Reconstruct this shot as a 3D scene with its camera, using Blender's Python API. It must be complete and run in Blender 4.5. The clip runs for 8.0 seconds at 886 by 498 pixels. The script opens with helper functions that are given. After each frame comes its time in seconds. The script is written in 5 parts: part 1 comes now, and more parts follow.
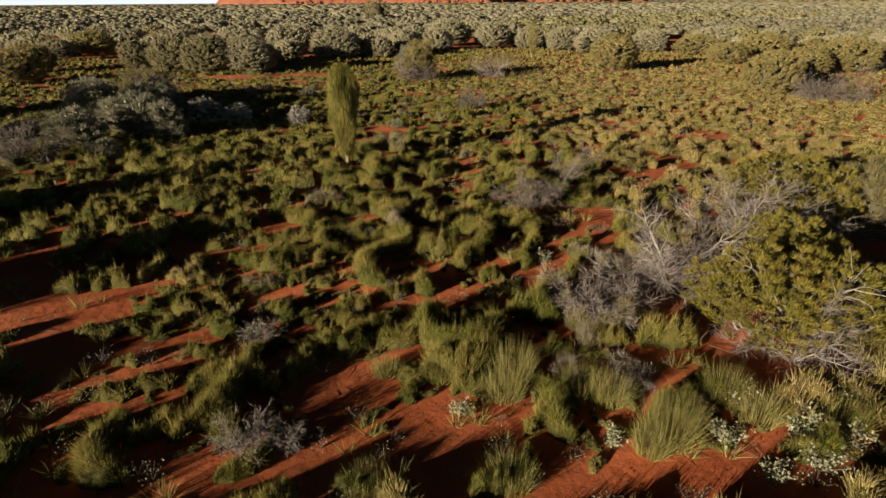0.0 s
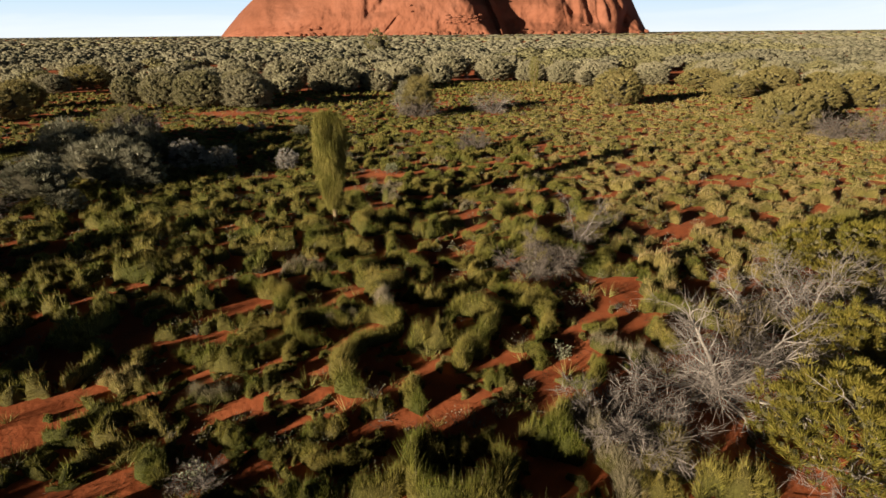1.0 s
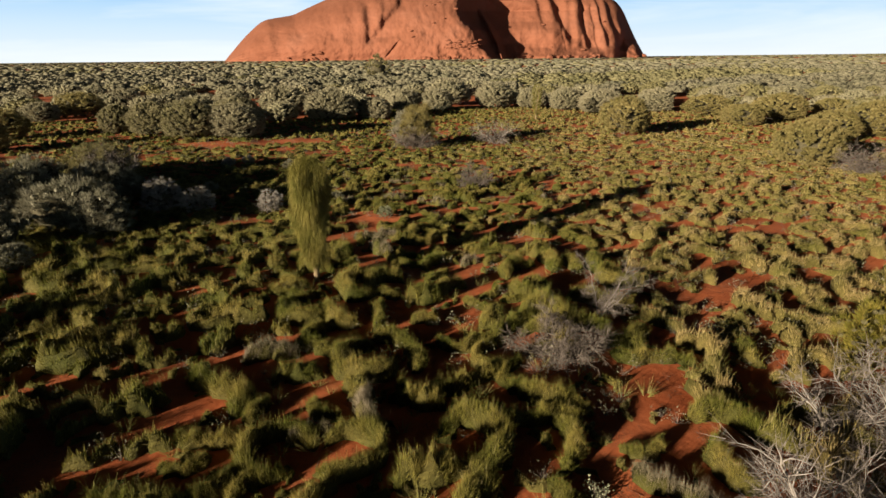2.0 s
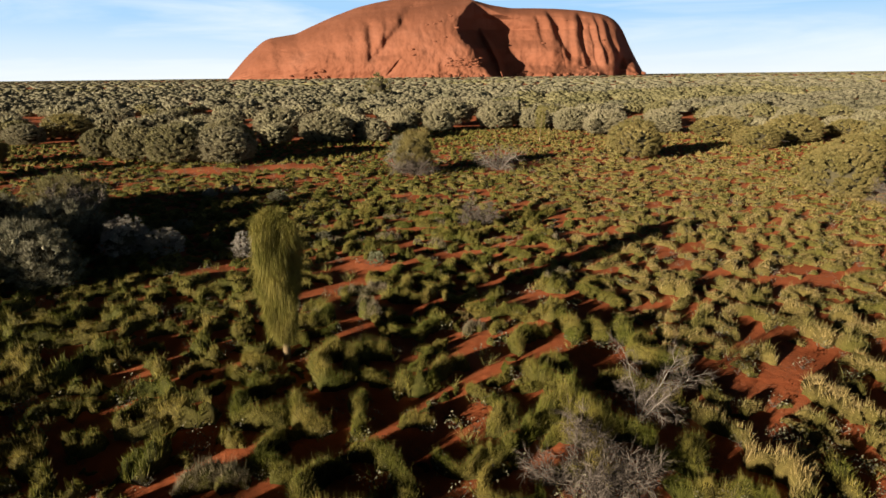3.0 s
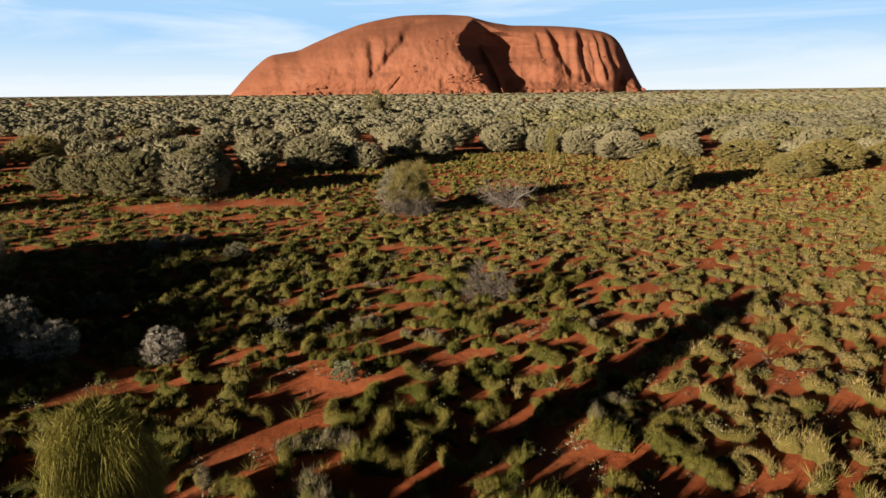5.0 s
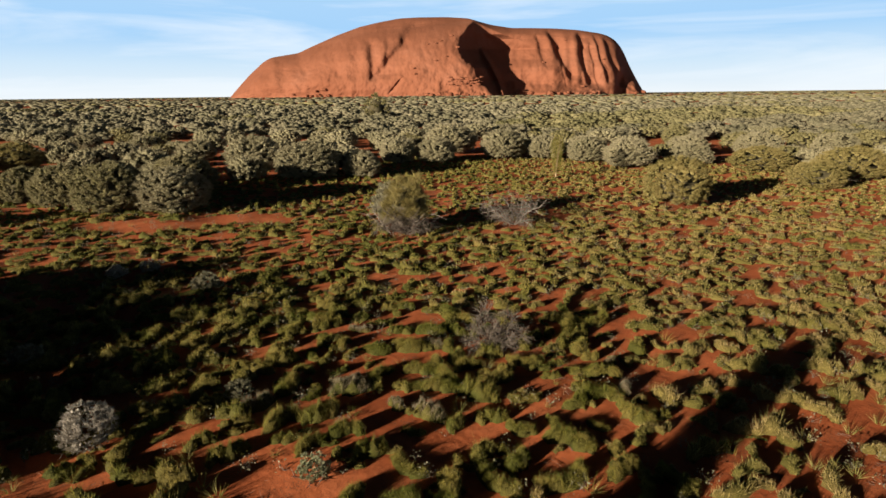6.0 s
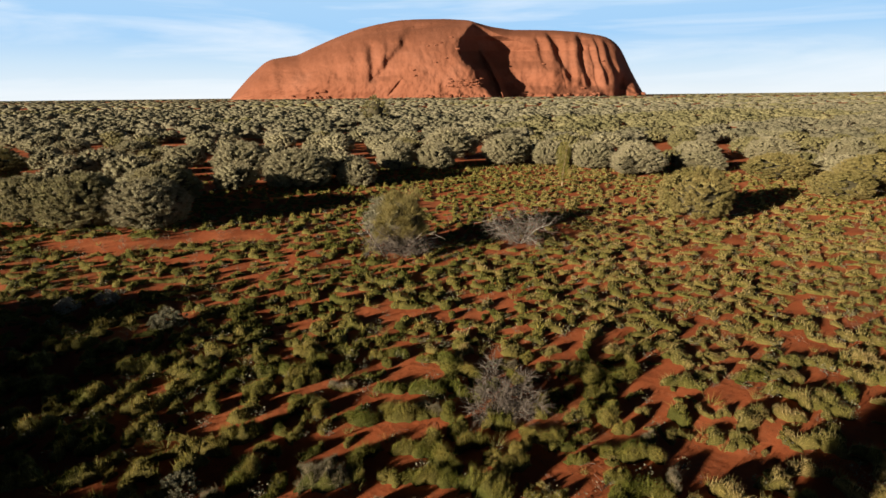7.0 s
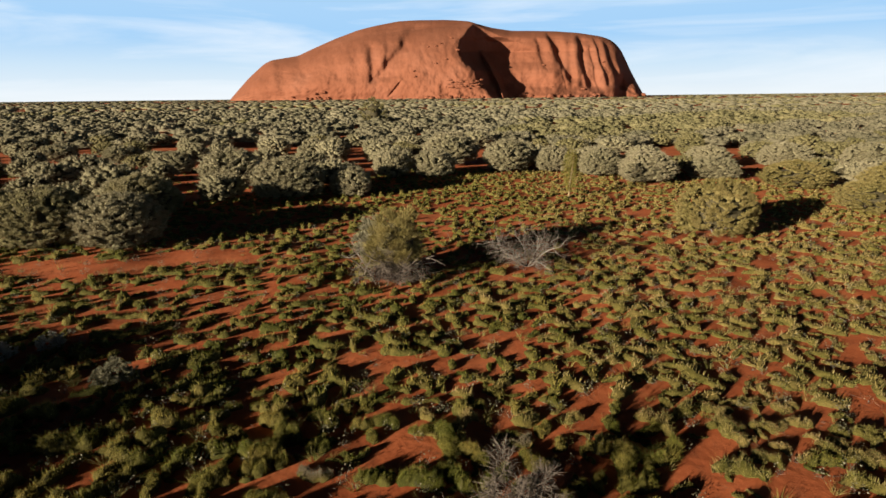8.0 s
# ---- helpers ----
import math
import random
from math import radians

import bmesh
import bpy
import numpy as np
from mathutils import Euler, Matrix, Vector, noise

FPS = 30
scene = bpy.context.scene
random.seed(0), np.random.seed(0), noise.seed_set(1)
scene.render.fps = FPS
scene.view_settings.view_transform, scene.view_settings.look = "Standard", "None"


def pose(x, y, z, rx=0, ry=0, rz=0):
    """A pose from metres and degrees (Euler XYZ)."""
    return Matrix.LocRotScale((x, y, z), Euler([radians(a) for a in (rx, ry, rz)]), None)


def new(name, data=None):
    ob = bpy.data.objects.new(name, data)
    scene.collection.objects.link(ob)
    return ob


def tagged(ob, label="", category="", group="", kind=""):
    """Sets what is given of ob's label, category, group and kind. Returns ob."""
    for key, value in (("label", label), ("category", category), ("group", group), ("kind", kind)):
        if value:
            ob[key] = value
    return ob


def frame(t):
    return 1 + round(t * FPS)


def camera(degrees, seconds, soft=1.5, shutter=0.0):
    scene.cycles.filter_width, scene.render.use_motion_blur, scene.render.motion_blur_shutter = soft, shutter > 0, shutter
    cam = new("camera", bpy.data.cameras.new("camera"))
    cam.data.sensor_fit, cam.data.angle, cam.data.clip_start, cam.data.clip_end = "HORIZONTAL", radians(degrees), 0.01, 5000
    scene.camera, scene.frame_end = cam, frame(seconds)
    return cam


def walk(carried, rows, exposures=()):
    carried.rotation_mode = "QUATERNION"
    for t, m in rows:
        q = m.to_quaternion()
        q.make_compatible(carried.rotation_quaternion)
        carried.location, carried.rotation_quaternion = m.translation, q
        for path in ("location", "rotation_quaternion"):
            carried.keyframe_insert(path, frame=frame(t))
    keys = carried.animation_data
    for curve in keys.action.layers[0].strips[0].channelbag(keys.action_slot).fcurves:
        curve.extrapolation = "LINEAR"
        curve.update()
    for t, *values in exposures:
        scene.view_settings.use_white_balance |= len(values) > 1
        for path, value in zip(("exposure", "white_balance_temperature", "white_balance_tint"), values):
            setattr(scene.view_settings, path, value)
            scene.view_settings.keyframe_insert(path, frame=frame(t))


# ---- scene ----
cam = camera(79.4, 8.0, soft=1.5)
METRES, EYE, TILT, LEAN, TURN = 24.4, 5.5, -0.8, 0.6, 0.0
ROWS = [
    (0.0, 0.0, 0.0, 0.0, 0.07, -24.12, -0.16),
    (0.5, 0.0019, 0.048, 0.0056, 0.1, -22.69, -0.12),
    (1.0, 0.0036, 0.103, 0.0119, 0.14, -21.22, -0.08),
    (1.5, 0.0049, 0.157, 0.0176, 0.15, -20.0, -0.04),
    (3.0, 0.0087, 0.3425, 0.0381, 0.29, -17.21, 0.05),
    (3.5, 0.0095, 0.4043, 0.0442, 0.34, -16.66, 0.02),
    (4.0, 0.01, 0.4736, 0.0494, 0.36, -16.18, 0.02),
    (4.5, 0.0105, 0.5382, 0.0546, 0.38, -15.85, 0.02),
    (6.0, 0.0117, 0.7393, 0.0713, 0.4, -15.41, 0.02),
    (6.5, 0.0117, 0.8011, 0.0763, 0.4, -15.33, 0.01),
    (7.0, 0.0122, 0.8679, 0.0818, 0.39, -15.24, 0.0),
    (7.5, 0.013, 0.929, 0.0881, 0.39, -15.19, -0.0),
    (8.0, 0.0135, 0.9952, 0.0957, 0.39, -15.15, 0.01),
]
walk(cam, [(t, pose(0, 0, EYE, TILT, LEAN, TURN) @ pose(METRES * x, METRES * y, METRES * z, 90 + pitch, roll, yaw)) for t, x, y, z, yaw, pitch, roll in ROWS],
     [(0.0, 1.57), (1.5, 1.60), (4.5, 1.56), (8.0, 1.51)])

# ---------------------------------------------------------------- world, sun
SUN_DIR = Vector((-0.755, -0.655, 0.192)).normalized()      # towards the sun
sun_az = math.atan2(SUN_DIR.x, SUN_DIR.y)
sun_el = math.asin(SUN_DIR.z)

world = bpy.data.worlds.new("sky_world")
scene.world = world
world.use_nodes = True
wn, wl = world.node_tree.nodes, world.node_tree.links
wn.clear()
w_out = wn.new("ShaderNodeOutputWorld")
w_bg = wn.new("ShaderNodeBackground")
w_sky = wn.new("ShaderNodeTexSky")
w_sky.sky_type = "NISHITA"
w_sky.sun_disc = False
w_sky.sun_elevation = sun_el
w_sky.sun_rotation = sun_az
w_sky.altitude = 500
w_sky.air_density = 0.02
w_sky.dust_density = 0.1
w_sky.ozone_density = 2.5
w_bg.inputs["Strength"].default_value = 0.0258
# thin streaky cloud all round the sky
w_co = wn.new("ShaderNodeTexCoord")
w_map = wn.new("ShaderNodeMapping")
w_map.inputs["Scale"].default_value = (0.9, 0.9, 8.0)
w_map.inputs["Location"].default_value = (1.35, 0.3, 2.1)
w_noise = wn.new("ShaderNodeTexNoise")
w_noise.inputs["Scale"].default_value = 2.2
w_noise.inputs["Detail"].default_value = 7
w_noise.inputs["Roughness"].default_value = 0.55
w_noise.inputs["Distortion"].default_value = 0.5
w_ramp = wn.new("ShaderNodeValToRGB")
w_ramp.color_ramp.elements[0].position = 0.48
w_ramp.color_ramp.elements[0].color = (0, 0, 0, 1)
w_ramp.color_ramp.elements[1].position = 0.78
w_ramp.color_ramp.elements[1].color = (0.8, 0.8, 0.8, 1)
w_mix = wn.new("ShaderNodeMixRGB")
wl.new(w_co.outputs["Generated"], w_map.inputs["Vector"])
wl.new(w_map.outputs["Vector"], w_noise.inputs["Vector"])
wl.new(w_noise.outputs["Fac"], w_ramp.inputs["Fac"])
# pale haze low over the whole horizon, thinning into the deep blue overhead
w_sep = wn.new("ShaderNodeSeparateXYZ")
w_haze = wn.new("ShaderNodeMapRange")
w_haze.interpolation_type = "SMOOTHSTEP"
w_haze.inputs["From Min"].default_value = 0.15
w_haze.inputs["From Max"].default_value = 0.22
w_haze.inputs["To Min"].default_value = 1.0
w_haze.inputs["To Max"].default_value = 0.0
w_tint = wn.new("ShaderNodeValToRGB")
for e, (p, c) in zip((w_tint.color_ramp.elements[0], w_tint.color_ramp.elements[1], w_tint.color_ramp.elements.new(0.06), w_tint.color_ramp.elements.new(0.11)),
                     ((0.0, (0.88, 0.95, 1.0, 1)), (0.18, (0.15, 0.42, 0.90, 1)), (0.05, (0.66, 0.84, 1.0, 1)), (0.10, (0.40, 0.68, 1.0, 1)))):
    e.position, e.color = p, c
w_gain = wn.new("ShaderNodeMixRGB")
w_gain.blend_type = "MULTIPLY"
w_gain.inputs["Fac"].default_value = 1.0
w_gain.inputs["Color2"].default_value = (13.0, 13.0, 13.0, 1)
w_hmix = wn.new("ShaderNodeMixRGB")
w_cfac = wn.new("ShaderNodeMath")
w_cfac.operation = "MULTIPLY"
w_mix.inputs["Color2"].default_value = (13.0, 13.6, 14.2, 1)
wl.new(w_co.outputs["Generated"], w_sep.inputs["Vector"])
wl.new(w_sep.outputs["Z"], w_haze.inputs["Value"])
wl.new(w_sep.outputs["Z"], w_tint.inputs["Fac"])
wl.new(w_tint.outputs["Color"], w_gain.inputs["Color1"])
wl.new(w_haze.outputs["Result"], w_hmix.inputs["Fac"])
wl.new(w_sky.outputs["Color"], w_hmix.inputs["Color1"])
wl.new(w_gain.outputs["Color"], w_hmix.inputs["Color2"])
wl.new(w_ramp.outputs["Color"], w_cfac.inputs[0])
wl.new(w_haze.outputs["Result"], w_cfac.inputs[1])
wl.new(w_cfac.outputs["Value"], w_mix.inputs["Fac"])
wl.new(w_hmix.outputs["Color"], w_mix.inputs["Color1"])
wl.new(w_mix.outputs["Color"], w_bg.inputs["Color"])
wl.new(w_bg.outputs["Background"], w_out.inputs["Surface"])

sun = new("sun", bpy.data.lights.new("sun", "SUN"))
sun.data.energy = 5.0
sun.data.angle = radians(0.53)
sun.data.color = (1.0, 0.84, 0.64)
sun.matrix_world = Matrix.Translation((-60, -50, 40)) @ SUN_DIR.to_track_quat("Z", "Y").to_matrix().to_4x4()


# ---------------------------------------------------------------- materials
def node_mat(name):
    m = bpy.data.materials.new(name)
    m.use_nodes = True
    nt = m.node_tree
    nt.nodes.clear()
    out = nt.nodes.new("ShaderNodeOutputMaterial")
    return m, nt, out


def ramp_node(nt, stops, fac=None):
    r = nt.nodes.new("ShaderNodeValToRGB")
    els = r.color_ramp.elements
    while len(els) < len(stops):
        els.new(0.5)
    for e, (p, c) in zip(els, stops):
        e.position, e.color = p, (*c, 1)
    if fac is not None:
        nt.links.new(fac, r.inputs["Fac"])
    return r


def noise_node(nt, scale, detail=4, rough=0.55, vec=None, distortion=0.0):
    n = nt.nodes.new("ShaderNodeTexNoise")
    n.inputs["Scale"].default_value = scale
    n.inputs["Detail"].default_value = detail
    n.inputs["Roughness"].default_value = rough
    n.inputs["Distortion"].default_value = distortion
    if vec is not None:
        nt.links.new(vec, n.inputs["Vector"])
    return n


def mix_rgb(nt, fac, a, b, kind="MIX"):
    m = nt.nodes.new("ShaderNodeMixRGB")
    m.blend_type = kind
    for sock, v in (("Fac", fac), ("Color1", a), ("Color2", b)):
        if isinstance(v, (int, float)):
            m.inputs[sock].default_value = v
        elif isinstance(v, tuple):
            m.inputs[sock].default_value = (*v, 1)
        else:
            nt.links.new(v, m.inputs[sock])
    return m.outputs["Color"]


def leaf_material(name, island_stops, drift_a, drift_b, drift_scale, drift_amount=0.5, translucent=0.22, rough=0.6, relief=0.0):
    """Foliage: each blade or leaf takes its own shade; whole plants drift between two tints."""
    m, nt, out = node_mat(name)
    geo = nt.nodes.new("ShaderNodeNewGeometry")
    r = ramp_node(nt, island_stops, geo.outputs["Random Per Island"])
    n = noise_node(nt, drift_scale, 2, 0.5, geo.outputs["Position"])
    d = ramp_node(nt, [(0.36, drift_a), (0.64, drift_b)], n.outputs["Fac"])
    col = mix_rgb(nt, drift_amount, r.outputs["Color"], d.outputs["Color"])
    n2 = noise_node(nt, 11.0, 2, 0.6, geo.outputs["Position"])
    v = ramp_node(nt, [(0.25, (0.8, 0.8, 0.8)), (0.75, (1.2, 1.2, 1.2))], n2.outputs["Fac"])
    col = mix_rgb(nt, 1.0, col, v.outputs["Color"], "MULTIPLY")
    n3 = noise_node(nt, 48.0, 3, 0.7, geo.outputs["Position"])
    v3 = ramp_node(nt, [(0.32, (0.78, 0.78, 0.78)), (0.68, (1.18, 1.18, 1.18))], n3.outputs["Fac"])
    col = mix_rgb(nt, 1.0, col, v3.outputs["Color"], "MULTIPLY")
    p = nt.nodes.new("ShaderNodeBsdfPrincipled")
    p.inputs["Roughness"].default_value = rough
    p.inputs["Specular IOR Level"].default_value = 0.12
    nt.links.new(col, p.inputs["Base Color"])
    if relief:
        n4 = noise_node(nt, 70.0, 4, 0.75, geo.outputs["Position"])
        bump = nt.nodes.new("ShaderNodeBump")
        bump.inputs["Strength"].default_value = 1.0
        bump.inputs["Distance"].default_value = relief
        nt.links.new(n4.outputs["Fac"], bump.inputs["Height"])
        nt.links.new(bump.outputs["Normal"], p.inputs["Normal"])
    t = nt.nodes.new("ShaderNodeBsdfTranslucent")
    nt.links.new(col, t.inputs["Color"])
    x = nt.nodes.new("ShaderNodeMixShader")
    x.inputs["Fac"].default_value = translucent
    nt.links.new(p.outputs["BSDF"], x.inputs[1])
    nt.links.new(t.outputs["BSDF"], x.inputs[2])
    nt.links.new(x.outputs["Shader"], out.inputs["Surface"])
    return m


def wood_material(name, a, b, scale=9.0, rough=0.85):
    m, nt, out = node_mat(name)
    geo = nt.nodes.new("ShaderNodeNewGeometry")
    n = noise_node(nt, scale, 5, 0.65, geo.outputs["Position"])
    c = ramp_node(nt, [(0.3, a), (0.7, b)], n.outputs["Fac"])
    isl = ramp_node(nt, [(0.0, (0.75, 0.75, 0.75)), (1.0, (1.2, 1.18, 1.15))], geo.outputs["Random Per Island"])
    col = mix_rgb(nt, 1.0, c.outputs["Color"], isl.outputs["Color"], "MULTIPLY")
    p = nt.nodes.new("ShaderNodeBsdfPrincipled")
    p.inputs["Roughness"].default_value = rough
    p.inputs["Specular IOR Level"].default_value = 0.2
    nt.links.new(col, p.inputs["Base Color"])
    n3 = noise_node(nt, scale * 8, 3, 0.6, geo.outputs["Position"])
    bump = nt.nodes.new("ShaderNodeBump")
    bump.inputs["Strength"].default_value = 0.4
    bump.inputs["Distance"].default_value = 0.01
    nt.links.new(n3.outputs["Fac"], bump.inputs["Height"])
    nt.links.new(bump.outputs["Normal"], p.inputs["Normal"])
    nt.links.new(p.outputs["BSDF"], out.inputs["Surface"])
    return m


def sand_material():
    m, nt, out = node_mat("red_sand")
    geo = nt.nodes.new("ShaderNodeNewGeometry")
    pos = geo.outputs["Position"]
    big = noise_node(nt, 0.35, 4, 0.6, pos)
    base = ramp_node(nt, [(0.3, (0.30, 0.075, 0.027)), (0.55, (0.39, 0.110, 0.043)), (0.75, (0.45, 0.146, 0.062))], big.outputs["Fac"])
    # leaf litter and twigs gather in patches
    lit = noise_node(nt, 1.3, 5, 0.7, pos, 0.6)
    litm = ramp_node(nt, [(0.47, (0, 0, 0)), (0.62, (1, 1, 1))], lit.outputs["Fac"])
    fleck = noise_node(nt, 34.0, 4, 0.75, pos)
    fleckm = ramp_node(nt, [(0.50, (0, 0, 0)), (0.60, (1, 1, 1))], fleck.outputs["Fac"])
    both = mix_rgb(nt, 1.0, litm.outputs["Color"], fleckm.outputs["Color"], "MULTIPLY")
    litc = mix_rgb(nt, noise_node(nt, 60, 2, 0.5, pos).outputs["Fac"], (0.045, 0.022, 0.013), (0.17, 0.11, 0.065))
    col = mix_rgb(nt, both, base.outputs["Color"], litc)
    grain = noise_node(nt, 190.0, 3, 0.7, pos)
    gv = ramp_node(nt, [(0.3, (0.8, 0.8, 0.8)), (0.7, (1.16, 1.16, 1.16))], grain.outputs["Fac"])
    col = mix_rgb(nt, 1.0, col, gv.outputs["Color"], "MULTIPLY")
    p = nt.nodes.new("ShaderNodeBsdfPrincipled")
    p.inputs["Roughness"].default_value = 0.95
    p.inputs["Specular IOR Level"].default_value = 0.1
    nt.links.new(col, p.inputs["Base Color"])
    h1 = noise_node(nt, 4.0, 5, 0.55, pos)
    b1 = nt.nodes.new("ShaderNodeBump")
    b1.inputs["Strength"].default_value = 0.22
    b1.inputs["Distance"].default_value = 0.10
    nt.links.new(h1.outputs["Fac"], b1.inputs["Height"])
    b2 = nt.nodes.new("ShaderNodeBump")
    b2.inputs["Strength"].default_value = 0.3
    b2.inputs["Distance"].default_value = 0.015
    nt.links.new(fleck.outputs["Fac"], b2.inputs["Height"])
    nt.links.new(b1.outputs["Normal"], b2.inputs["Normal"])
    nt.links.new(b2.outputs["Normal"], p.inputs["Normal"])
    nt.links.new(p.outputs["BSDF"], out.inputs["Surface"])
    return m


def rock_material():
    m, nt, out = node_mat("red_sandstone")
    geo = nt.nodes.new("ShaderNodeNewGeometry")
    pos = geo.outputs["Position"]
    big = noise_node(nt, 0.006, 5, 0.6, pos)
    base = ramp_node(nt, [(0.3, (0.135, 0.049, 0.026)), (0.55, (0.160, 0.061, 0.034)), (0.75, (0.184, 0.076, 0.046))], big.outputs["Fac"])
    # dark water streaks run down the faces
    mp = nt.nodes.new("ShaderNodeMapping")
    mp.inputs["Scale"].default_value = (0.045, 0.006, 0.004)
    nt.links.new(pos, mp.inputs["Vector"])
    st = noise_node(nt, 1.0, 5, 0.62, mp.outputs["Vector"])
    stm = ramp_node(nt, [(0.28, (0.86, 0.83, 0.84)), (0.44, (1, 1, 1))], st.outputs["Fac"])
    col = mix_rgb(nt, 1.0, base.outputs["Color"], stm.outputs["Color"], "MULTIPLY")
    fine = noise_node(nt, 0.06, 6, 0.7, pos)
    fv = ramp_node(nt, [(0.3, (0.92, 0.92, 0.92)), (0.7, (1.08, 1.08, 1.08))], fine.outputs["Fac"])
    col = mix_rgb(nt, 1.0, col, fv.outputs["Color"], "MULTIPLY")
    p = nt.nodes.new("ShaderNodeBsdfPrincipled")
    p.inputs["Roughness"].default_value = 0.9
    p.inputs["Specular IOR Level"].default_value = 0.15
    nt.links.new(col, p.inputs["Base Color"])
    b1 = nt.nodes.new("ShaderNodeBump")
    b1.inputs["Strength"].default_value = 0.35
    b1.inputs["Distance"].default_value = 4.0
    nt.links.new(fine.outputs["Fac"], b1.inputs["Height"])
    nt.links.new(b1.outputs["Normal"], p.inputs["Normal"])
    nt.links.new(p.outputs["BSDF"], out.inputs["Surface"])
    return m


SAND = sand_material()
ROCK = rock_material()
SPINIFEX = leaf_material("spinifex_blades",
                         [(0.0, (0.076, 0.080, 0.012)), (0.5, (0.138, 0.132, 0.022)), (0.9, (0.216, 0.186, 0.052)), (1.0, (0.356, 0.292, 0.179))],
                         (0.071, 0.089, 0.011), (0.265, 0.205, 0.057), 0.9, 0.55, 0.25)
DRY_SPINIFEX = leaf_material("dry_spinifex_blades",
                             [(0.0, (0.113, 0.100, 0.024)), (0.5, (0.198, 0.161, 0.050)), (0.85, (0.295, 0.232, 0.104)), (1.0, (0.36, 0.30, 0.17))],
                             (0.113, 0.115, 0.024), (0.353, 0.256, 0.117), 0.9, 0.55, 0.25)
GREY_SPINIFEX = leaf_material("withered_spinifex_blades",
                              [(0.0, (0.10, 0.083, 0.042)), (0.6, (0.18, 0.147, 0.085)), (1.0, (0.30, 0.25, 0.165))],
                              (0.12, 0.11, 0.06), (0.25, 0.21, 0.16), 0.9, 0.5, 0.15)
# Thatch is dull old needles, darkened further as painted self-shade of the hummocks.
SHADED_THATCH = leaf_material("spinifex_shaded_thatch",
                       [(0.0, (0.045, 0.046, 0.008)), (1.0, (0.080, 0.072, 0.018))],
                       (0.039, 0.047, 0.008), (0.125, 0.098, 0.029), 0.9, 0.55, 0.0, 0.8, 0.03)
DRY_SHADED_THATCH = leaf_material("dry_spinifex_shaded_thatch",
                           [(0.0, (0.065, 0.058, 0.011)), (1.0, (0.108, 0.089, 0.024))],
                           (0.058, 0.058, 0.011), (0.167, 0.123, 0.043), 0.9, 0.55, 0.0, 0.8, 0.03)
STRAW = leaf_material("dry_tussock_blades",
                      [(0.0, (0.09, 0.1, 0.015)), (0.4, (0.2, 0.185, 0.045)), (1.0, (0.35, 0.3, 0.14))],
                      (0.13, 0.14, 0.025), (0.275, 0.24, 0.09), 0.8, 0.4, 0.3)
MULGA = leaf_material("mulga_leaves",
                      [(0.0, (0.165, 0.152, 0.088)), (0.5, (0.238, 0.215, 0.134)), (1.0, (0.378, 0.340, 0.242))],
                      (0.159, 0.149, 0.083), (0.299, 0.265, 0.171), 0.16, 0.45, 0.28)
OLIVE = leaf_material("olive_leaves",
                      [(0.0, (0.08, 0.075, 0.028)), (0.5, (0.145, 0.13, 0.052)), (1.0, (0.22, 0.193, 0.095))],
                      (0.1, 0.095, 0.035), (0.19, 0.165, 0.075), 0.3, 0.45, 0.3)
GOLD = leaf_material("golden_olive_leaves",
                     [(0.0, (0.105, 0.094, 0.028)), (0.5, (0.196, 0.162, 0.055)), (1.0, (0.301, 0.244, 0.110))],
                     (0.140, 0.123, 0.039), (0.252, 0.201, 0.080), 0.5, 0.45, 0.3)
DARK_OLIVE = leaf_material("dark_olive_leaves",
                           [(0.0, (0.143, 0.133, 0.064)), (0.5, (0.215, 0.193, 0.104)), (1.0, (0.345, 0.308, 0.198))],
                           (0.143, 0.134, 0.062), (0.267, 0.236, 0.136), 0.2, 0.45, 0.28)
# Mulga canopy darker than its leaves: porous crowns' self-shade put into the colour.
SHADED_CANOPY = leaf_material("self_shaded_mulga_canopy",
                       [(0.0, (0.104, 0.099, 0.060)), (1.0, (0.140, 0.130, 0.084))],
                       (0.086, 0.083, 0.050), (0.187, 0.167, 0.110), 0.09, 0.55, 0.0, 0.85, 0.15)
OLIVE_CANOPY = leaf_material("olive_canopy",
                             [(0.0, (0.105, 0.097, 0.045)), (1.0, (0.145, 0.132, 0.066))],
                             (0.085, 0.082, 0.036), (0.185, 0.165, 0.085), 0.09, 0.55, 0.0, 0.85, 0.15)
ACACIA = leaf_material("acacia_leaves",
                       [(0.0, (0.064, 0.067, 0.010)), (0.5, (0.144, 0.127, 0.020)), (1.0, (0.287, 0.226, 0.058))],
                       (0.083, 0.087, 0.012), (0.216, 0.169, 0.033), 0.9, 0.4, 0.3)
OAK = leaf_material("oak_needles",
                    [(0.0, (0.085, 0.085, 0.014)), (0.5, (0.145, 0.13, 0.026)), (1.0, (0.235, 0.195, 0.06))],
                    (0.085, 0.09, 0.014), (0.20, 0.168, 0.042), 1.4, 0.45, 0.3)
SILVER = leaf_material("silver_leaves",
                       [(0.0, (0.180, 0.168, 0.138)), (0.5, (0.258, 0.238, 0.202)), (1.0, (0.360, 0.330, 0.288))],
                       (0.180, 0.170, 0.138), (0.312, 0.283, 0.246), 1.0, 0.4, 0.15)
SAGE = leaf_material("grey_green_leaves",
                     [(0.0, (0.088, 0.089, 0.052)), (0.5, (0.154, 0.147, 0.095)), (1.0, (0.253, 0.236, 0.175))],
                     (0.110, 0.110, 0.065), (0.204, 0.189, 0.130), 0.8, 0.4, 0.15)
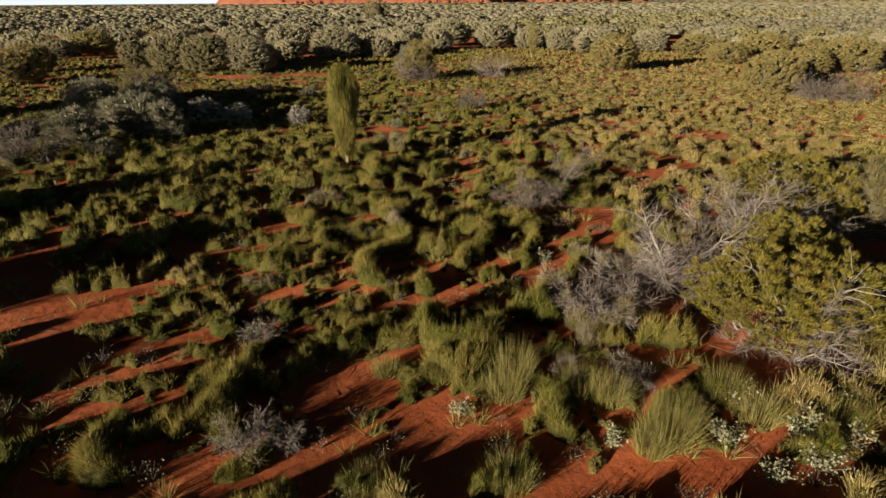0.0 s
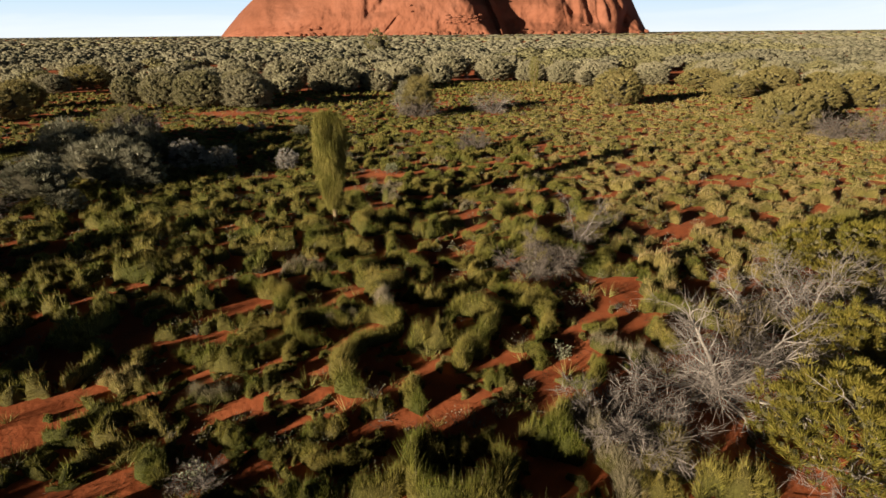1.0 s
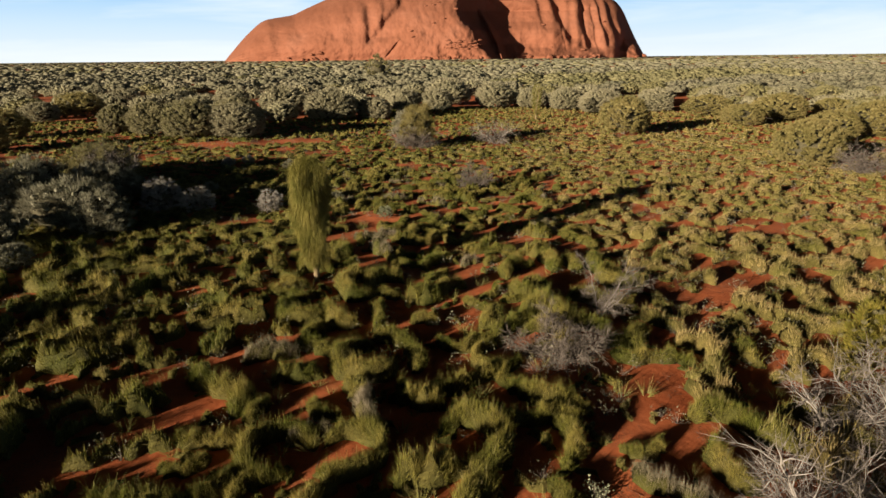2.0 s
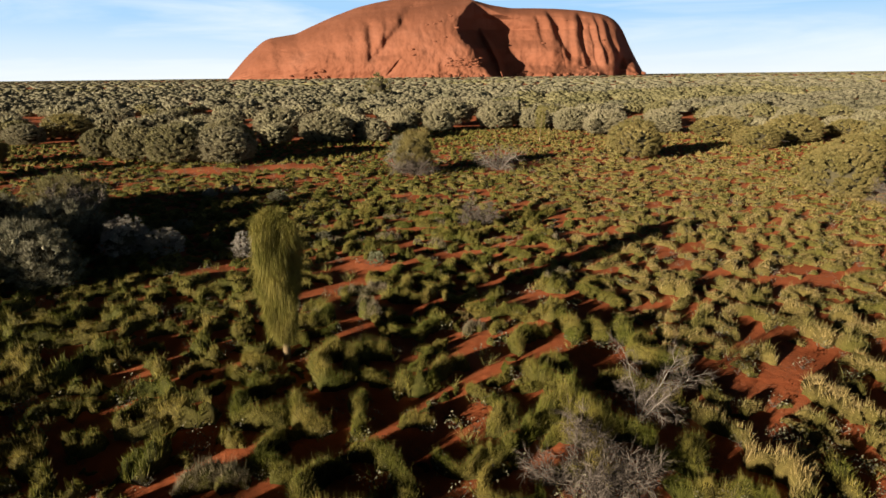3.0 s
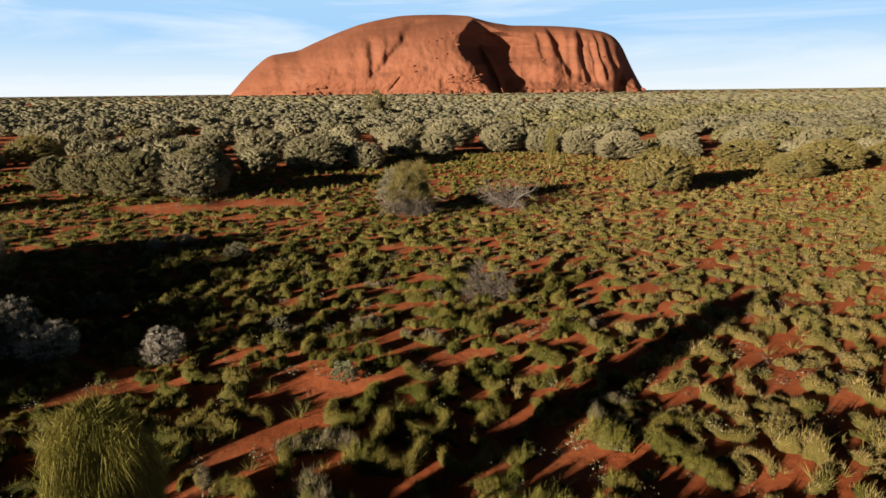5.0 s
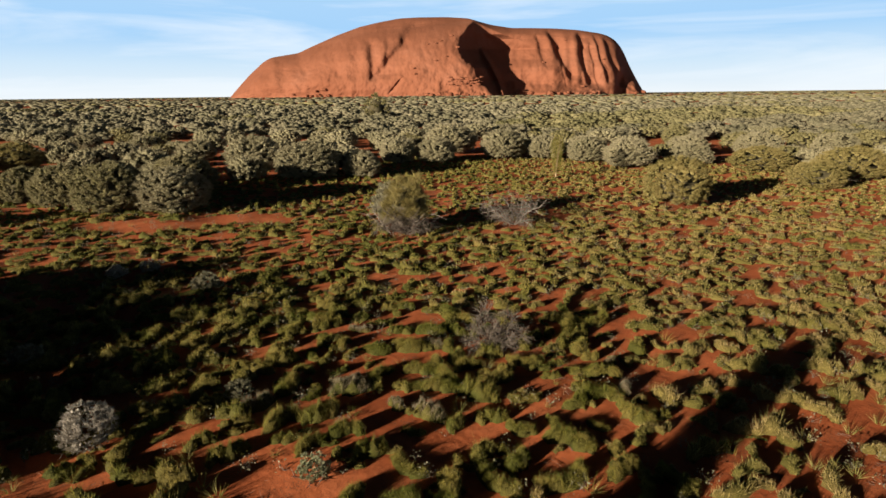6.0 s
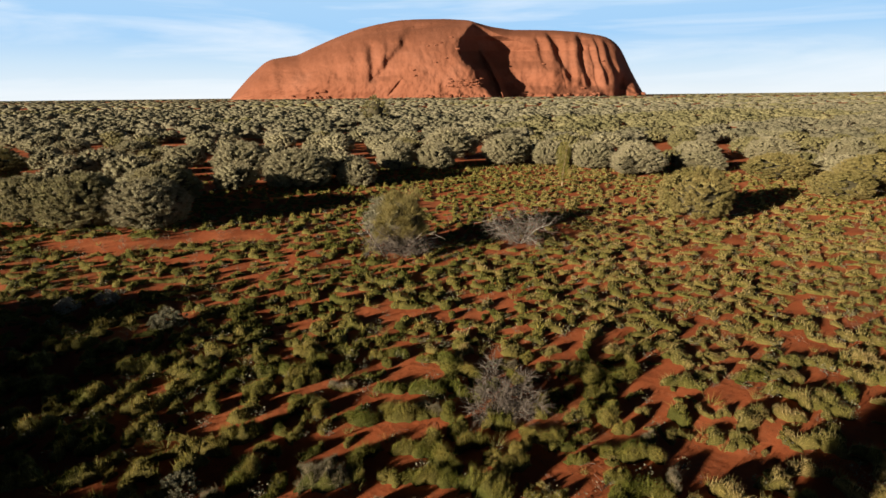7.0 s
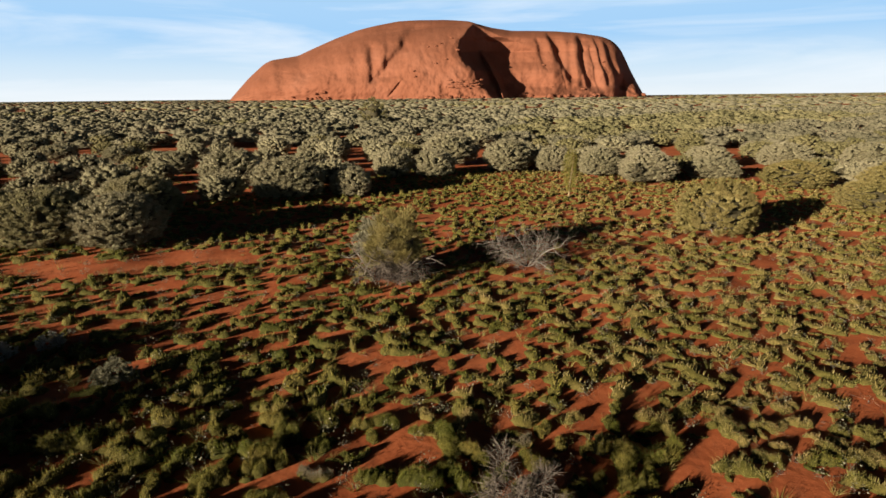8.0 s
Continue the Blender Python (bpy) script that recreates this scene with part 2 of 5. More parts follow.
PALE = leaf_material("pale_leaves",
                     [(0.0, (0.15, 0.17, 0.09)), (0.5, (0.23, 0.24, 0.145)), (1.0, (0.34, 0.335, 0.24))],
                     (0.18, 0.195, 0.105), (0.28, 0.275, 0.185), 1.5, 0.4, 0.25)
DEADWOOD = wood_material("grey_dead_wood", (0.062, 0.051, 0.043), (0.135, 0.113, 0.095))
PALEWOOD = wood_material("bleached_wood", (0.14, 0.122, 0.107), (0.26, 0.234, 0.208))
ASHWOOD = wood_material("ash_grey_twigs", (0.098, 0.083, 0.073), (0.185, 0.162, 0.145))
# Near-black core colour: paints the shaded inside of crowns behind their gaps.
SHADE_CORE = wood_material("crown_shade_core", (0.028, 0.025, 0.013), (0.06, 0.052, 0.028), 6.0)
STRAWWOOD = wood_material("straw_coloured_bark", (0.13, 0.095, 0.05), (0.23, 0.175, 0.105))
BARK = wood_material("dark_bark", (0.035, 0.025, 0.019), (0.08, 0.06, 0.045))


# ---------------------------------------------------------------- mesh helpers
RNG = np.random.default_rng(7)


class Soup:
    """Triangles gathered into one mesh."""

    def __init__(self):
        self.v, self.f, self.m, self.n = [], [], [], 0

    def add(self, v, f, mat=0):
        v, f = np.asarray(v, dtype=np.float32).reshape(-1, 3), np.asarray(f, dtype=np.int32).reshape(-1, 3)
        self.v.append(v)
        self.f.append(f + self.n)
        self.m.append(np.full(len(f), mat, dtype=np.int32) if np.isscalar(mat) else mat)
        self.n += len(v)
        return self

    def arrays(self):
        return np.concatenate(self.v), np.concatenate(self.f), np.concatenate(self.m)

    def mesh(self, name, mats, smooth=False):
        return tri_mesh(name, *self.arrays(), mats, smooth)


def tri_mesh(name, v, f, mi, mats, smooth=False):
    me = bpy.data.meshes.new(name)
    me.vertices.add(len(v))
    me.vertices.foreach_set("co", np.ascontiguousarray(v, dtype=np.float32).ravel())
    me.loops.add(3 * len(f))
    me.loops.foreach_set("vertex_index", np.ascontiguousarray(f, dtype=np.int32).ravel())
    me.polygons.add(len(f))
    me.polygons.foreach_set("loop_start", np.arange(len(f), dtype=np.int32) * 3)
    for m in mats:
        me.materials.append(m)
    me.polygons.foreach_set("material_index", np.ascontiguousarray(mi, dtype=np.int32))
    me.polygons.foreach_set("use_smooth", np.full(len(f), smooth, dtype=bool))
    me.update(calc_edges=True)
    return me


def part(name, mesh, parent, label=""):
    ob = new(name, mesh)
    ob.parent = parent
    return tagged(ob, label) if label else ob


def thing(name, x, y, label, category, group="", turn=0.0, scale=1.0, dz=0.0):
    ob = new(name)
    ob.empty_display_size = 0.3
    ob.matrix_basis = pose(x, y, ground_z(x, y) + dz, 0, 0, turn) @ Matrix.Scale(scale, 4)
    return tagged(ob, label, category, group)


def unit(v):
    return v / np.maximum(np.linalg.norm(v, axis=-1, keepdims=True), 1e-9)


def blades(rng, base, tip, width):
    """One thin triangle from each base to each tip."""
    d = unit(tip - base)
    side = unit(np.cross(d, unit(rng.normal(size=d.shape)))) * (np.asarray(width).reshape(-1, 1) * 0.5)
    v = np.stack([base - side, base + side, tip], axis=1).reshape(-1, 3)
    return v, np.arange(len(v)).reshape(-1, 3)


def leaves(rng, at, outward, size, spread=0.8, long=1.7):
    """One pointed leaf (a triangle) at each place, turned roughly to face outward."""
    n = unit(outward + rng.normal(size=at.shape) * spread)
    a = unit(np.cross(n, rng.normal(size=at.shape)))
    b = np.cross(n, a)
    s = (size * rng.uniform(0.6, 1.4, len(at))).reshape(-1, 1)
    v = np.stack([at - a * s * 0.5 - b * s * 0.3, at + a * s * 0.5 - b * s * 0.3, at + b * s * long * 0.7], axis=1).reshape(-1, 3)
    return v, np.arange(len(v)).reshape(-1, 3)


def ball(rng, seg, rings, rough, low=-0.25):
    """A lumpy unit dome, open below."""
    el = np.linspace(low, 0.5 * math.pi, rings + 1)
    v, f = [], []
    for k, e in enumerate(el[:-1]):
        for j in range(seg):
            a = 2 * math.pi * (j + 0.5 * (k % 2)) / seg
            r = 1 + rng.uniform(-rough, rough)
            v.append((r * math.cos(e) * math.cos(a), r * math.cos(e) * math.sin(a), r * math.sin(e)))
    v.append((0, 0, 1))
    for k in range(rings - 1):
        for j in range(seg):
            a, b = k * seg + j, k * seg + (j + 1) % seg
            c, d = a + seg, b + seg
            f += [(a, b, d), (a, d, c)]
    top = rings * seg
    for j in range(seg):
        f.append(((rings - 1) * seg + j, (rings - 1) * seg + (j + 1) % seg, top))
    return np.array(v), np.array(f)


def tube(points, radii, sides=5):
    """A tapered limb along the points."""
    p, v, f = np.asarray(points, dtype=float), [], []
    for i in range(len(p)):
        d = unit(p[min(i + 1, len(p) - 1)] - p[max(i - 1, 0)])
        a = unit(np.cross(d, (0.31, 0.87, 0.38)))
        b = np.cross(d, a)
        for s in range(sides):
            w = 2 * math.pi * s / sides
            v.append(p[i] + radii[i] * (math.cos(w) * a + math.sin(w) * b))
    for i in range(len(p) - 1):
        for s in range(sides):
            a, b = i * sides + s, i * sides + (s + 1) % sides
            f += [(a, b, b + sides), (a, b + sides, a + sides)]
    return np.array(v), np.array(f)


def limb(rng, start, direction, length, bend=0.3, steps=4, lift=0.0):
    """A crooked line of points."""
    pts, d, step = [np.array(start, dtype=float)], unit(np.array(direction, dtype=float)), length / steps
    for _ in range(steps):
        d = unit(d + rng.normal(size=3) * bend + np.array((0, 0, lift)))
        pts.append(pts[-1] + d * step)
    return np.array(pts)


# ---------------------------------------------------------------- ground
def ground_z(x, y):
    """The plain falls gently away from the start and to the right, and lies level far off."""
    s = -0.014 * min(max(y, -20.0), 104.0) - 0.009 * min(max(x, -60.0), 60.0)
    d = math.hypot(x, y - 20)
    if d < 140:
        k = 1 - max(0.0, (d - 100) / 40)
        s += k * (0.10 * noise.noise((x * 0.33, y * 0.33, 1.7)) + 0.03 * noise.noise((x * 0.9, y * 0.9, 5.2)))
    return s


def axis(dense, step, far, grow):
    out, p, s = list(np.arange(dense[0], dense[1] + step, step)), 0, step
    lo, hi = [out[0]], [out[-1]]
    while hi[-1] < far:
        s *= grow
        hi.append(hi[-1] + s)
        lo.append(lo[-1] - s)
    return np.array(lo[:0:-1] + out + hi[1:])


def build_ground():
    xs, ys = axis((-22, 24), 0.42, 5200, 1.16), axis((2, 58), 0.42, 5200, 1.16)
    nx, ny = len(xs), len(ys)
    v = np.array([(x, y, ground_z(x, y)) for y in ys for x in xs])
    i, j = np.meshgrid(np.arange(nx - 1), np.arange(ny - 1))
    a = (j * nx + i).ravel()
    f = np.concatenate([np.stack([a, a + 1, a + nx + 1], 1), np.stack([a, a + nx + 1, a + nx], 1)])
    ob = new("ground", tri_mesh("ground", v, f, np.zeros(len(f)), [SAND], True))
    tagged(ob, "red desert sand plain with scattered leaf litter", "ground", kind="structure")


build_ground()


# ---------------------------------------------------------------- the great rock
RIDGE_Y = 2440.0
# skyline traced in the camera's view: places across (m) and heights (m) at the ridge
SKY_X = [-952, -916, -853, -785, -752, -633, -582, -468, -368, -294, -197, -124, -3, 94, 142, 191, 276, 361, 458, 555, 653, 690, 722, 750, 778, 814, 850, 862]
SKY_Z = [0, 36, 96, 150, 166, 183, 205, 250, 283, 299, 315, 318, 318, 312, 298, 285, 272, 271, 268, 261, 246, 234, 213, 179, 126, 67, 14, 0]


def bump1(x, c, w):
    return np.exp(-((x - c) / w) ** 2)


# gullies, traced likewise in the view: heights, places across at those heights, width, depth, low and high ends
GULLIES = [((54, 137, 195, 242), (-320, -314, -317, -336), 18, 14, 50, 240),
           ((125, 195, 252), (-256, -250, -255), 14, 9, 130, 250),
           ((60, 136, 194, 240, 290), (-318, -246, -201, -160, -135), 34, 30, 70, 306),
           ((120, 200, 270), (-206, -184, -176), 16, 9, 190, 275),
           ((0, 53, 94), (-270, -218, -173), 5, 9, 4, 92),
           ((140, 209, 237), (-600, -526, -440), 12, 6, 150, 240),
           ((107, 142, 160), (-814, -785, -750), 9, 6, 95, 160),
           ((60, 105, 176, 245), (455, 441, 401, 386), 20, 11, 100, 255),
           ((33, 69, 140, 198, 256), (560, 542, 495, 467, 432), 24, 32, 60, 268),
           ((32, 104, 174, 243), (630, 595, 579, 562), 22, 34, 22, 256),
           ((31, 91, 173, 242), (712, 683, 652, 623), 12, 17, 40, 246),
           ((25, 79, 161, 230), (756, 733, 696, 666), 15, 22, 25, 234),
           ((0, 43, 114, 184), (750, 757, 764, 740), 28, 58, -20, 190),
           ((20, 110, 180), (520, 500, 480), 10, 7, 20, 170),
           ((20, 120, 220), (660, 630, 604), 9, 7, 20, 220)]


def build_rock():
    nx, nz, back = 720, 118, 14
    x = np.linspace(SKY_X[0], SKY_X[-1], nx)
    u = np.linspace(0, 1, nx)
    top = np.interp(x, SKY_X, SKY_Z)
    inner = np.convolve(np.pad(top, 6, mode="edge"), np.ones(13) / 13, "valid")
    top = np.where((u > 0.02) & (u < 0.985), inner, top)
    half = np.clip(1 - ((x + 45) / 910) ** 2, 0, 1) ** 0.32
    depth = 330 * half + 12
    rows = []
    phi = np.linspace(0, 1, nz) ** 0.92
    for side, p in [(-1, q) for q in phi] + [(1, q) for q in np.linspace(0, 1, back)[::-1][1:]]:
        ang = p * math.pi / 2
        zz = math.sin(ang) ** 0.92
        z = top * zz
        y = RIDGE_Y + side * depth * math.cos(ang) ** 1.15
        if side < 0:
            # a central buttress, and the deep hollow that it shades
            rx = np.interp(z, [0, 61, 115, 145, 191, 237, 282, 312], [212, 142, 121, 84, 50, 60, 98, 128])
            ex = np.interp(z, [0, 47, 95, 148, 188, 229, 249, 293], [400, 386, 350, 330, 304, 243, 196, 130])
            span = np.maximum(ex - rx, 12.0)
            u1 = (x - rx) / span
            front = -165.0 * (1 - 0.5 * zz) * np.ones(nx)
            drop = 0.90 * span
            off = np.zeros(nx)
            knots = [(-9, 0, 0), (-4.5, 0.12, 0), (-2.2, 0.5, 0), (-0.8, 0.85, 0), (-0.12, 1, 0), (0, 1, 0.04), (0.12, 1, 0.42), (0.34, 1, 0.98), (0.7, 1, 1.10), (1.0, 1, 0.98), (1.3, 1, 0.80), (2.4, 0.25, 0.2), (4.0, 0, 0)]
            for (ua, fa, da), (ub, fb, db) in zip(knots, knots[1:]):
                k = np.clip((u1 - ua) / (ub - ua), 0, 1)
                seg = (u1 >= ua) & (u1 < ub)
                off = np.where(seg, front * (fa + (fb - fa) * k) + drop * (da + (db - da) * k), off)
            off = np.convolve(np.pad(off, 3, mode="edge"), np.ones(7) / 7, "valid")
            y = y + off
            # a thin lit rib inside the hollow, and the broken lip of the buttress
            ribx = np.interp(z, [0, 60, 126, 179, 248], [250, 226, 190, 156, 124])
            y = y - 0.30 * span * bump1(x, ribx, 12) * np.clip((200 - z) / 60, 0, 1)
            lip = np.array([noise.fractal((xx * 0.05, zz * 16, 4.0), 1.0, 2.0, 4) for xx in x])
            y = y + 7 * lip * bump1(x, rx + 6, 22) * np.clip((z - 90) / 60, 0.2, 1)
            for zs, xs, w, a, lo, hi in GULLIES:
                g = x - np.interp(z, zs, xs) - 3.0 * np.sin(z * 0.06 + xs[0])
                shape = np.where(g > 0, np.exp(-(g / (w * 1.7)) ** 2), np.exp(-(g / (w * (0.9 if xs[0] < 0 else 0.5))) ** 2))
                y = y + a * shape * np.clip((z - lo) / 22, 0, 1) * np.clip((hi - z) / 26, 0, 1)
            # shallow runnels
            y = y + 3.0 * np.sin(x * 0.062 + 0.006 * z + 1.3 * np.sin(x * 0.017)) * math.sin(math.pi * zz) * np.clip((-120 - x) / 200, 0.25, 1)
            y = y + 5.0 * np.sin(x * 0.105 + 0.02 * z + 1.9 * np.sin(x * 0.023)) * math.sin(math.pi * zz) * np.clip((x - 380) / 60, 0, 1)
            # fallen slabs along the foot
            foot = np.clip((46 - z) / 46, 0, 1)
            slab = np.array([noise.fractal((xx * 0.03, zz * 20, 7.0), 1.0, 2.0, 4) for xx in x])
            y = y - foot * (26 + 18 * slab) * (bump1(x, 60, 170) + bump1(x, 440, 60) + 0.8 * bump1(x, 590, 70) + 0.5 * bump1(x, 300, 60))
            # layered ledges low on the buttress
            y = y + 9 * np.sin(z * 0.42 + 1.5 * lip) * bump1(x, 68, 62) * bump1(z, 56, 17)
        # weathered surface
        nn = np.array([noise.fractal((xx * 0.011, zz * 4 + side, 0.2), 1.0, 2.1, 5) for xx in x])
        n2 = np.array([noise.noise((xx * 0.045, zz * 9, side * 3.0)) for xx in x])
        n3 = np.array([noise.fractal((xx * 0.09, zz * 26, side * 5.0), 1.0, 2.0, 3) for xx in x])
        y = y + (nn * 11 + n2 * 4.0 + n3 * 1.5) * side * (0.3 + 0.7 * half) * (1 - 0.6 * zz)
        # scaled by depth so that outline and gullies fit the camera's view
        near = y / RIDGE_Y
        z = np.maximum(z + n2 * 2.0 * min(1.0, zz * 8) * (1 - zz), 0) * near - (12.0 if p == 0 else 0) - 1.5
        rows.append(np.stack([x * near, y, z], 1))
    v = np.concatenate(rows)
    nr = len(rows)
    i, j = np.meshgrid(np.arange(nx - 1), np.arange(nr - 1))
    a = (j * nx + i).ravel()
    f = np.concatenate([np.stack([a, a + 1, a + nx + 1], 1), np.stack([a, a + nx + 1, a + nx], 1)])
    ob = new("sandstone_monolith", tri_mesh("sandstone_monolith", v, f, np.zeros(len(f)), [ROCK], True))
    tagged(ob, "huge rounded red sandstone monolith with dark gullies rising from the plain", "rock formation")
    # fallen boulders and slabs lie along the foot
    rng = np.random.default_rng(31)
    shapes = []
    for i in range(4):
        b1, f1 = ball(rng, 9, 4, 0.16, -0.5)
        shapes.append(tri_mesh("boulder", b1, f1, np.zeros(len(f1)), [ROCK], False))
    for i in range(46):
        px = rng.choice([60, 130, 230, 440, 450, 580, 800, -60, -480]) + rng.normal() * 45
        near = np.argmin(np.abs(rows[2][:, 0] - px))
        py = rows[2][near, 1]
        b2 = part("boulder", shapes[i % 4], ob)
        sc = rng.uniform(4, 11)
        b2.matrix_basis = pose(px, py - rng.uniform(0, 14), -1.5 + rng.uniform(0, 8), 0, 0, rng.uniform(0, 360)) @ Matrix.Diagonal((sc * 1.3, sc, sc * 0.9, 1))
    # lumps added on the face; their cast shadows stand in for caves and pockets
    pocket_lumps = [(-545, 24, 12), (-510, 30, 15), (-653, 12, 9), (-129, 106, 9), (-123, 84, 8), (-72, 201, 8), (-41, 204, 8), (21, 238, 8), (45, 186, 11), (-42, 134, 7), (-20, 215, 6), (0, 150, 6), (421, 135, 9), (399, 222, 8), (691, 147, 8), (533, 232, 6), (450, 40, 12), (581, 33, 10), (-526, 209, 10), (-505, 214, 8)]
    pocket_lumps += [(12 + 17 * (i % 8) + 7 * math.sin(i * 5.1), 42 + 8 * (i // 8) + 4 * math.sin(i * 2.7), 6 + 3 * math.sin(i * 1.9)) for i in range(32)]
    for cx, cz, cw in pocket_lumps:
        cx, cz = cx * 0.9, cz * 0.9
        near = int(np.argmin(np.abs(rows[nz // 3][:, 0] - cx)))
        col = np.array([r[near] for r in rows[:len(phi)]])
        k = int(np.argmin(np.abs(col[:, 2] - cz)))
        b3 = part("shadow_lump", shapes[int(cx + 7) % 4], ob)
        b3.matrix_basis = pose(cx, col[k, 1] + 1, cz, 0, 0, (cx * 13) % 360) @ Matrix.Diagonal((cw, 8, 0.45 * cw, 1))


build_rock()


# ---------------------------------------------------------------- trees
def turned_up(v, axes):
    """The points v once for each axis, with their z along it."""
    z = unit(axes)
    xa = unit(np.cross(np.array((0.31, 0.87, 0.38)), z))
    ya = np.cross(z, xa)
    return v[None, :, 0:1] * xa[:, None] + v[None, :, 1:2] * ya[:, None] + v[None, :, 2:3] * z[:, None]


def puffs(rng, soup, at, axes, size, seg, rings, mat, flat=0.85):
    """Small lumpy domes of close foliage."""
    for k in range(3):
        v, f = ball(rng, seg, rings, 0.17, -0.4)
        pick = np.arange(len(at)) % 3 == k
        if not pick.any():
            continue
        vv = turned_up(v * np.array((1, 1, flat)), axes[pick]) * size[pick][:, None, None] + at[pick][:, None]
        soup.add(vv.reshape(-1, 3), (f[None] + (np.arange(pick.sum()) * len(v))[:, None, None]).reshape(-1, 3), mat)


def crown_soup(rng, w, d, h, tufts, per, leaf, low=0.12, inner=0.38, flat=0.8, tuft=0.108, puffed=0.0):
    """A dome of leafy tufts; an inner core, if any, paints shade into the gaps. Rests near the ground."""
    s = Soup()
    cz = h * 0.42
    ragged = puffed and puffed < 0.6 and w < 4
    if puffed and not ragged:
        az = np.arange(tufts) * 2.39996 + rng.normal(size=tufts) * 0.2
        se = np.clip(np.linspace(-0.62, 1.0, tufts) + rng.normal(size=tufts) * 0.05, -0.7, 1)
    else:
        az, se = rng.uniform(0, 2 * math.pi, tufts), rng.uniform(-0.55, 1.0, tufts)
    ce = np.sqrt(np.clip(1 - se ** 2, 0, 1))
    dirs = np.stack([ce * np.cos(az), ce * np.sin(az), se], 1)
    ph = rng.uniform(0, 6, 3)
    lump = 1 + 0.08 * np.sin(az * 3 + ph[0]) * ce + 0.05 * np.sin(az * 5 + se * 6 + ph[1]) + (0.035 * np.sin(az * 9 + se * 15 + ph[2]) + rng.uniform(-0.06, 0.03, tufts) if puffed and not ragged else rng.uniform(-0.42 if ragged else -0.15, 0.05, tufts))
    c = dirs * lump[:, None] * np.array((w / 2 * 0.88, d / 2 * 0.88, h * 0.5))
    c[:, 2] = np.maximum(c[:, 2] + cz, low * h + rng.uniform(0, 0.15, tufts))
    tr = rng.uniform(0.75, 1.3, tufts) * tuft * (w + h) / 2
    if puffed:
        puffs(rng, s, c - dirs * tr[:, None] * 0.35, dirs + np.array((0, 0, 0.35)), tr * puffed, 6, 2, 2)
    n = tufts * per
    idx = np.repeat(np.arange(tufts), per)
    off = unit(rng.normal(size=(n, 3)))
    off[:, 2] = np.abs(off[:, 2]) * 1.1 - 0.25
    off = unit(off + (0.9 if puffed else 0.55) * dirs[idx])
    at = c[idx] + off * (tr[idx] * rng.uniform(0.35 if puffed else 0.5, 0.8 if puffed else 1.05, n))[:, None] * np.array((1, 1, flat))
    if puffed:
        # upright sprays of narrow leaves standing out of each tuft
        tip = at + unit(off + np.array((0, 0, 0.55)) + rng.normal(size=(n, 3)) * 0.3) * (tr[idx] * rng.uniform(0.45, 1.15, n))[:, None]
        s.add(*blades(rng, at, tip, leaf * rng.uniform(0.6, 1.4, n)))
    else:
        s.add(*leaves(rng, at, off + 0.4 * dirs[idx] + np.array((0, 0, 0.15)), leaf, 0.42))
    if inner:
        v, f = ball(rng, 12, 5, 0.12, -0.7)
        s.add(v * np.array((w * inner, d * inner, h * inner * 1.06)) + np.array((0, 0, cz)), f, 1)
    return s


def stem_soups(rng, h, spread, count, radius):
    out = []
    for i in range(count):
        s = Soup()
        a = 2 * math.pi * (i + rng.uniform(0, 0.6)) / count
        pts = limb(rng, (0.08 * math.cos(a), 0.08 * math.sin(a), -0.08), (math.cos(a) * spread, math.sin(a) * spread, 1.1), h * rng.uniform(0.6, 0.85), 0.16, 5)
        s.add(*tube(pts, np.linspace(radius, radius * 0.25, len(pts)), 6))
        for k in (2, 3, 4):
            q = limb(rng, pts[k], rng.normal(size=3) * 0.6 + np.array((math.cos(a), math.sin(a), 0.5)), h * 0.35, 0.2, 3)
            s.add(*tube(q, np.linspace(radius * 0.45, radius * 0.12, len(q)), 4))
        out.append(s)
    return out


def stems_soup(rng, h, spread, count, radius):
    s = Soup()
    for one in stem_soups(rng, h, spread, count, radius):
        s.add(*one.arrays()[:2])
    return s


MULGA_MASS = leaf_material("mulga_tuft", [(0.0, (0.149, 0.139, 0.079)), (1.0, (0.234, 0.217, 0.133))],
                           (0.142, 0.134, 0.074), (0.270, 0.244, 0.151), 0.16, 0.4, 0.0, 0.8, 0.10)
OLIVE_MASS = leaf_material("olive_tuft", [(0.0, (0.120, 0.111, 0.048)), (1.0, (0.192, 0.173, 0.083))],
                           (0.120, 0.111, 0.045), (0.208, 0.180, 0.093), 0.2, 0.4, 0.0, 0.8, 0.10)
GOLD_MASS = leaf_material("golden_tuft", [(0.0, (0.128, 0.113, 0.039)), (1.0, (0.209, 0.175, 0.067))],
                          (0.128, 0.115, 0.038), (0.232, 0.190, 0.078), 0.5, 0.4, 0.0, 0.8, 0.08)
MULGA_DARK, MULGA_NEAR, MULGA_KINDS, MULGA_BACK, OLIVE_KINDS, OLIVE_BACK = [], [], [], [], [], []
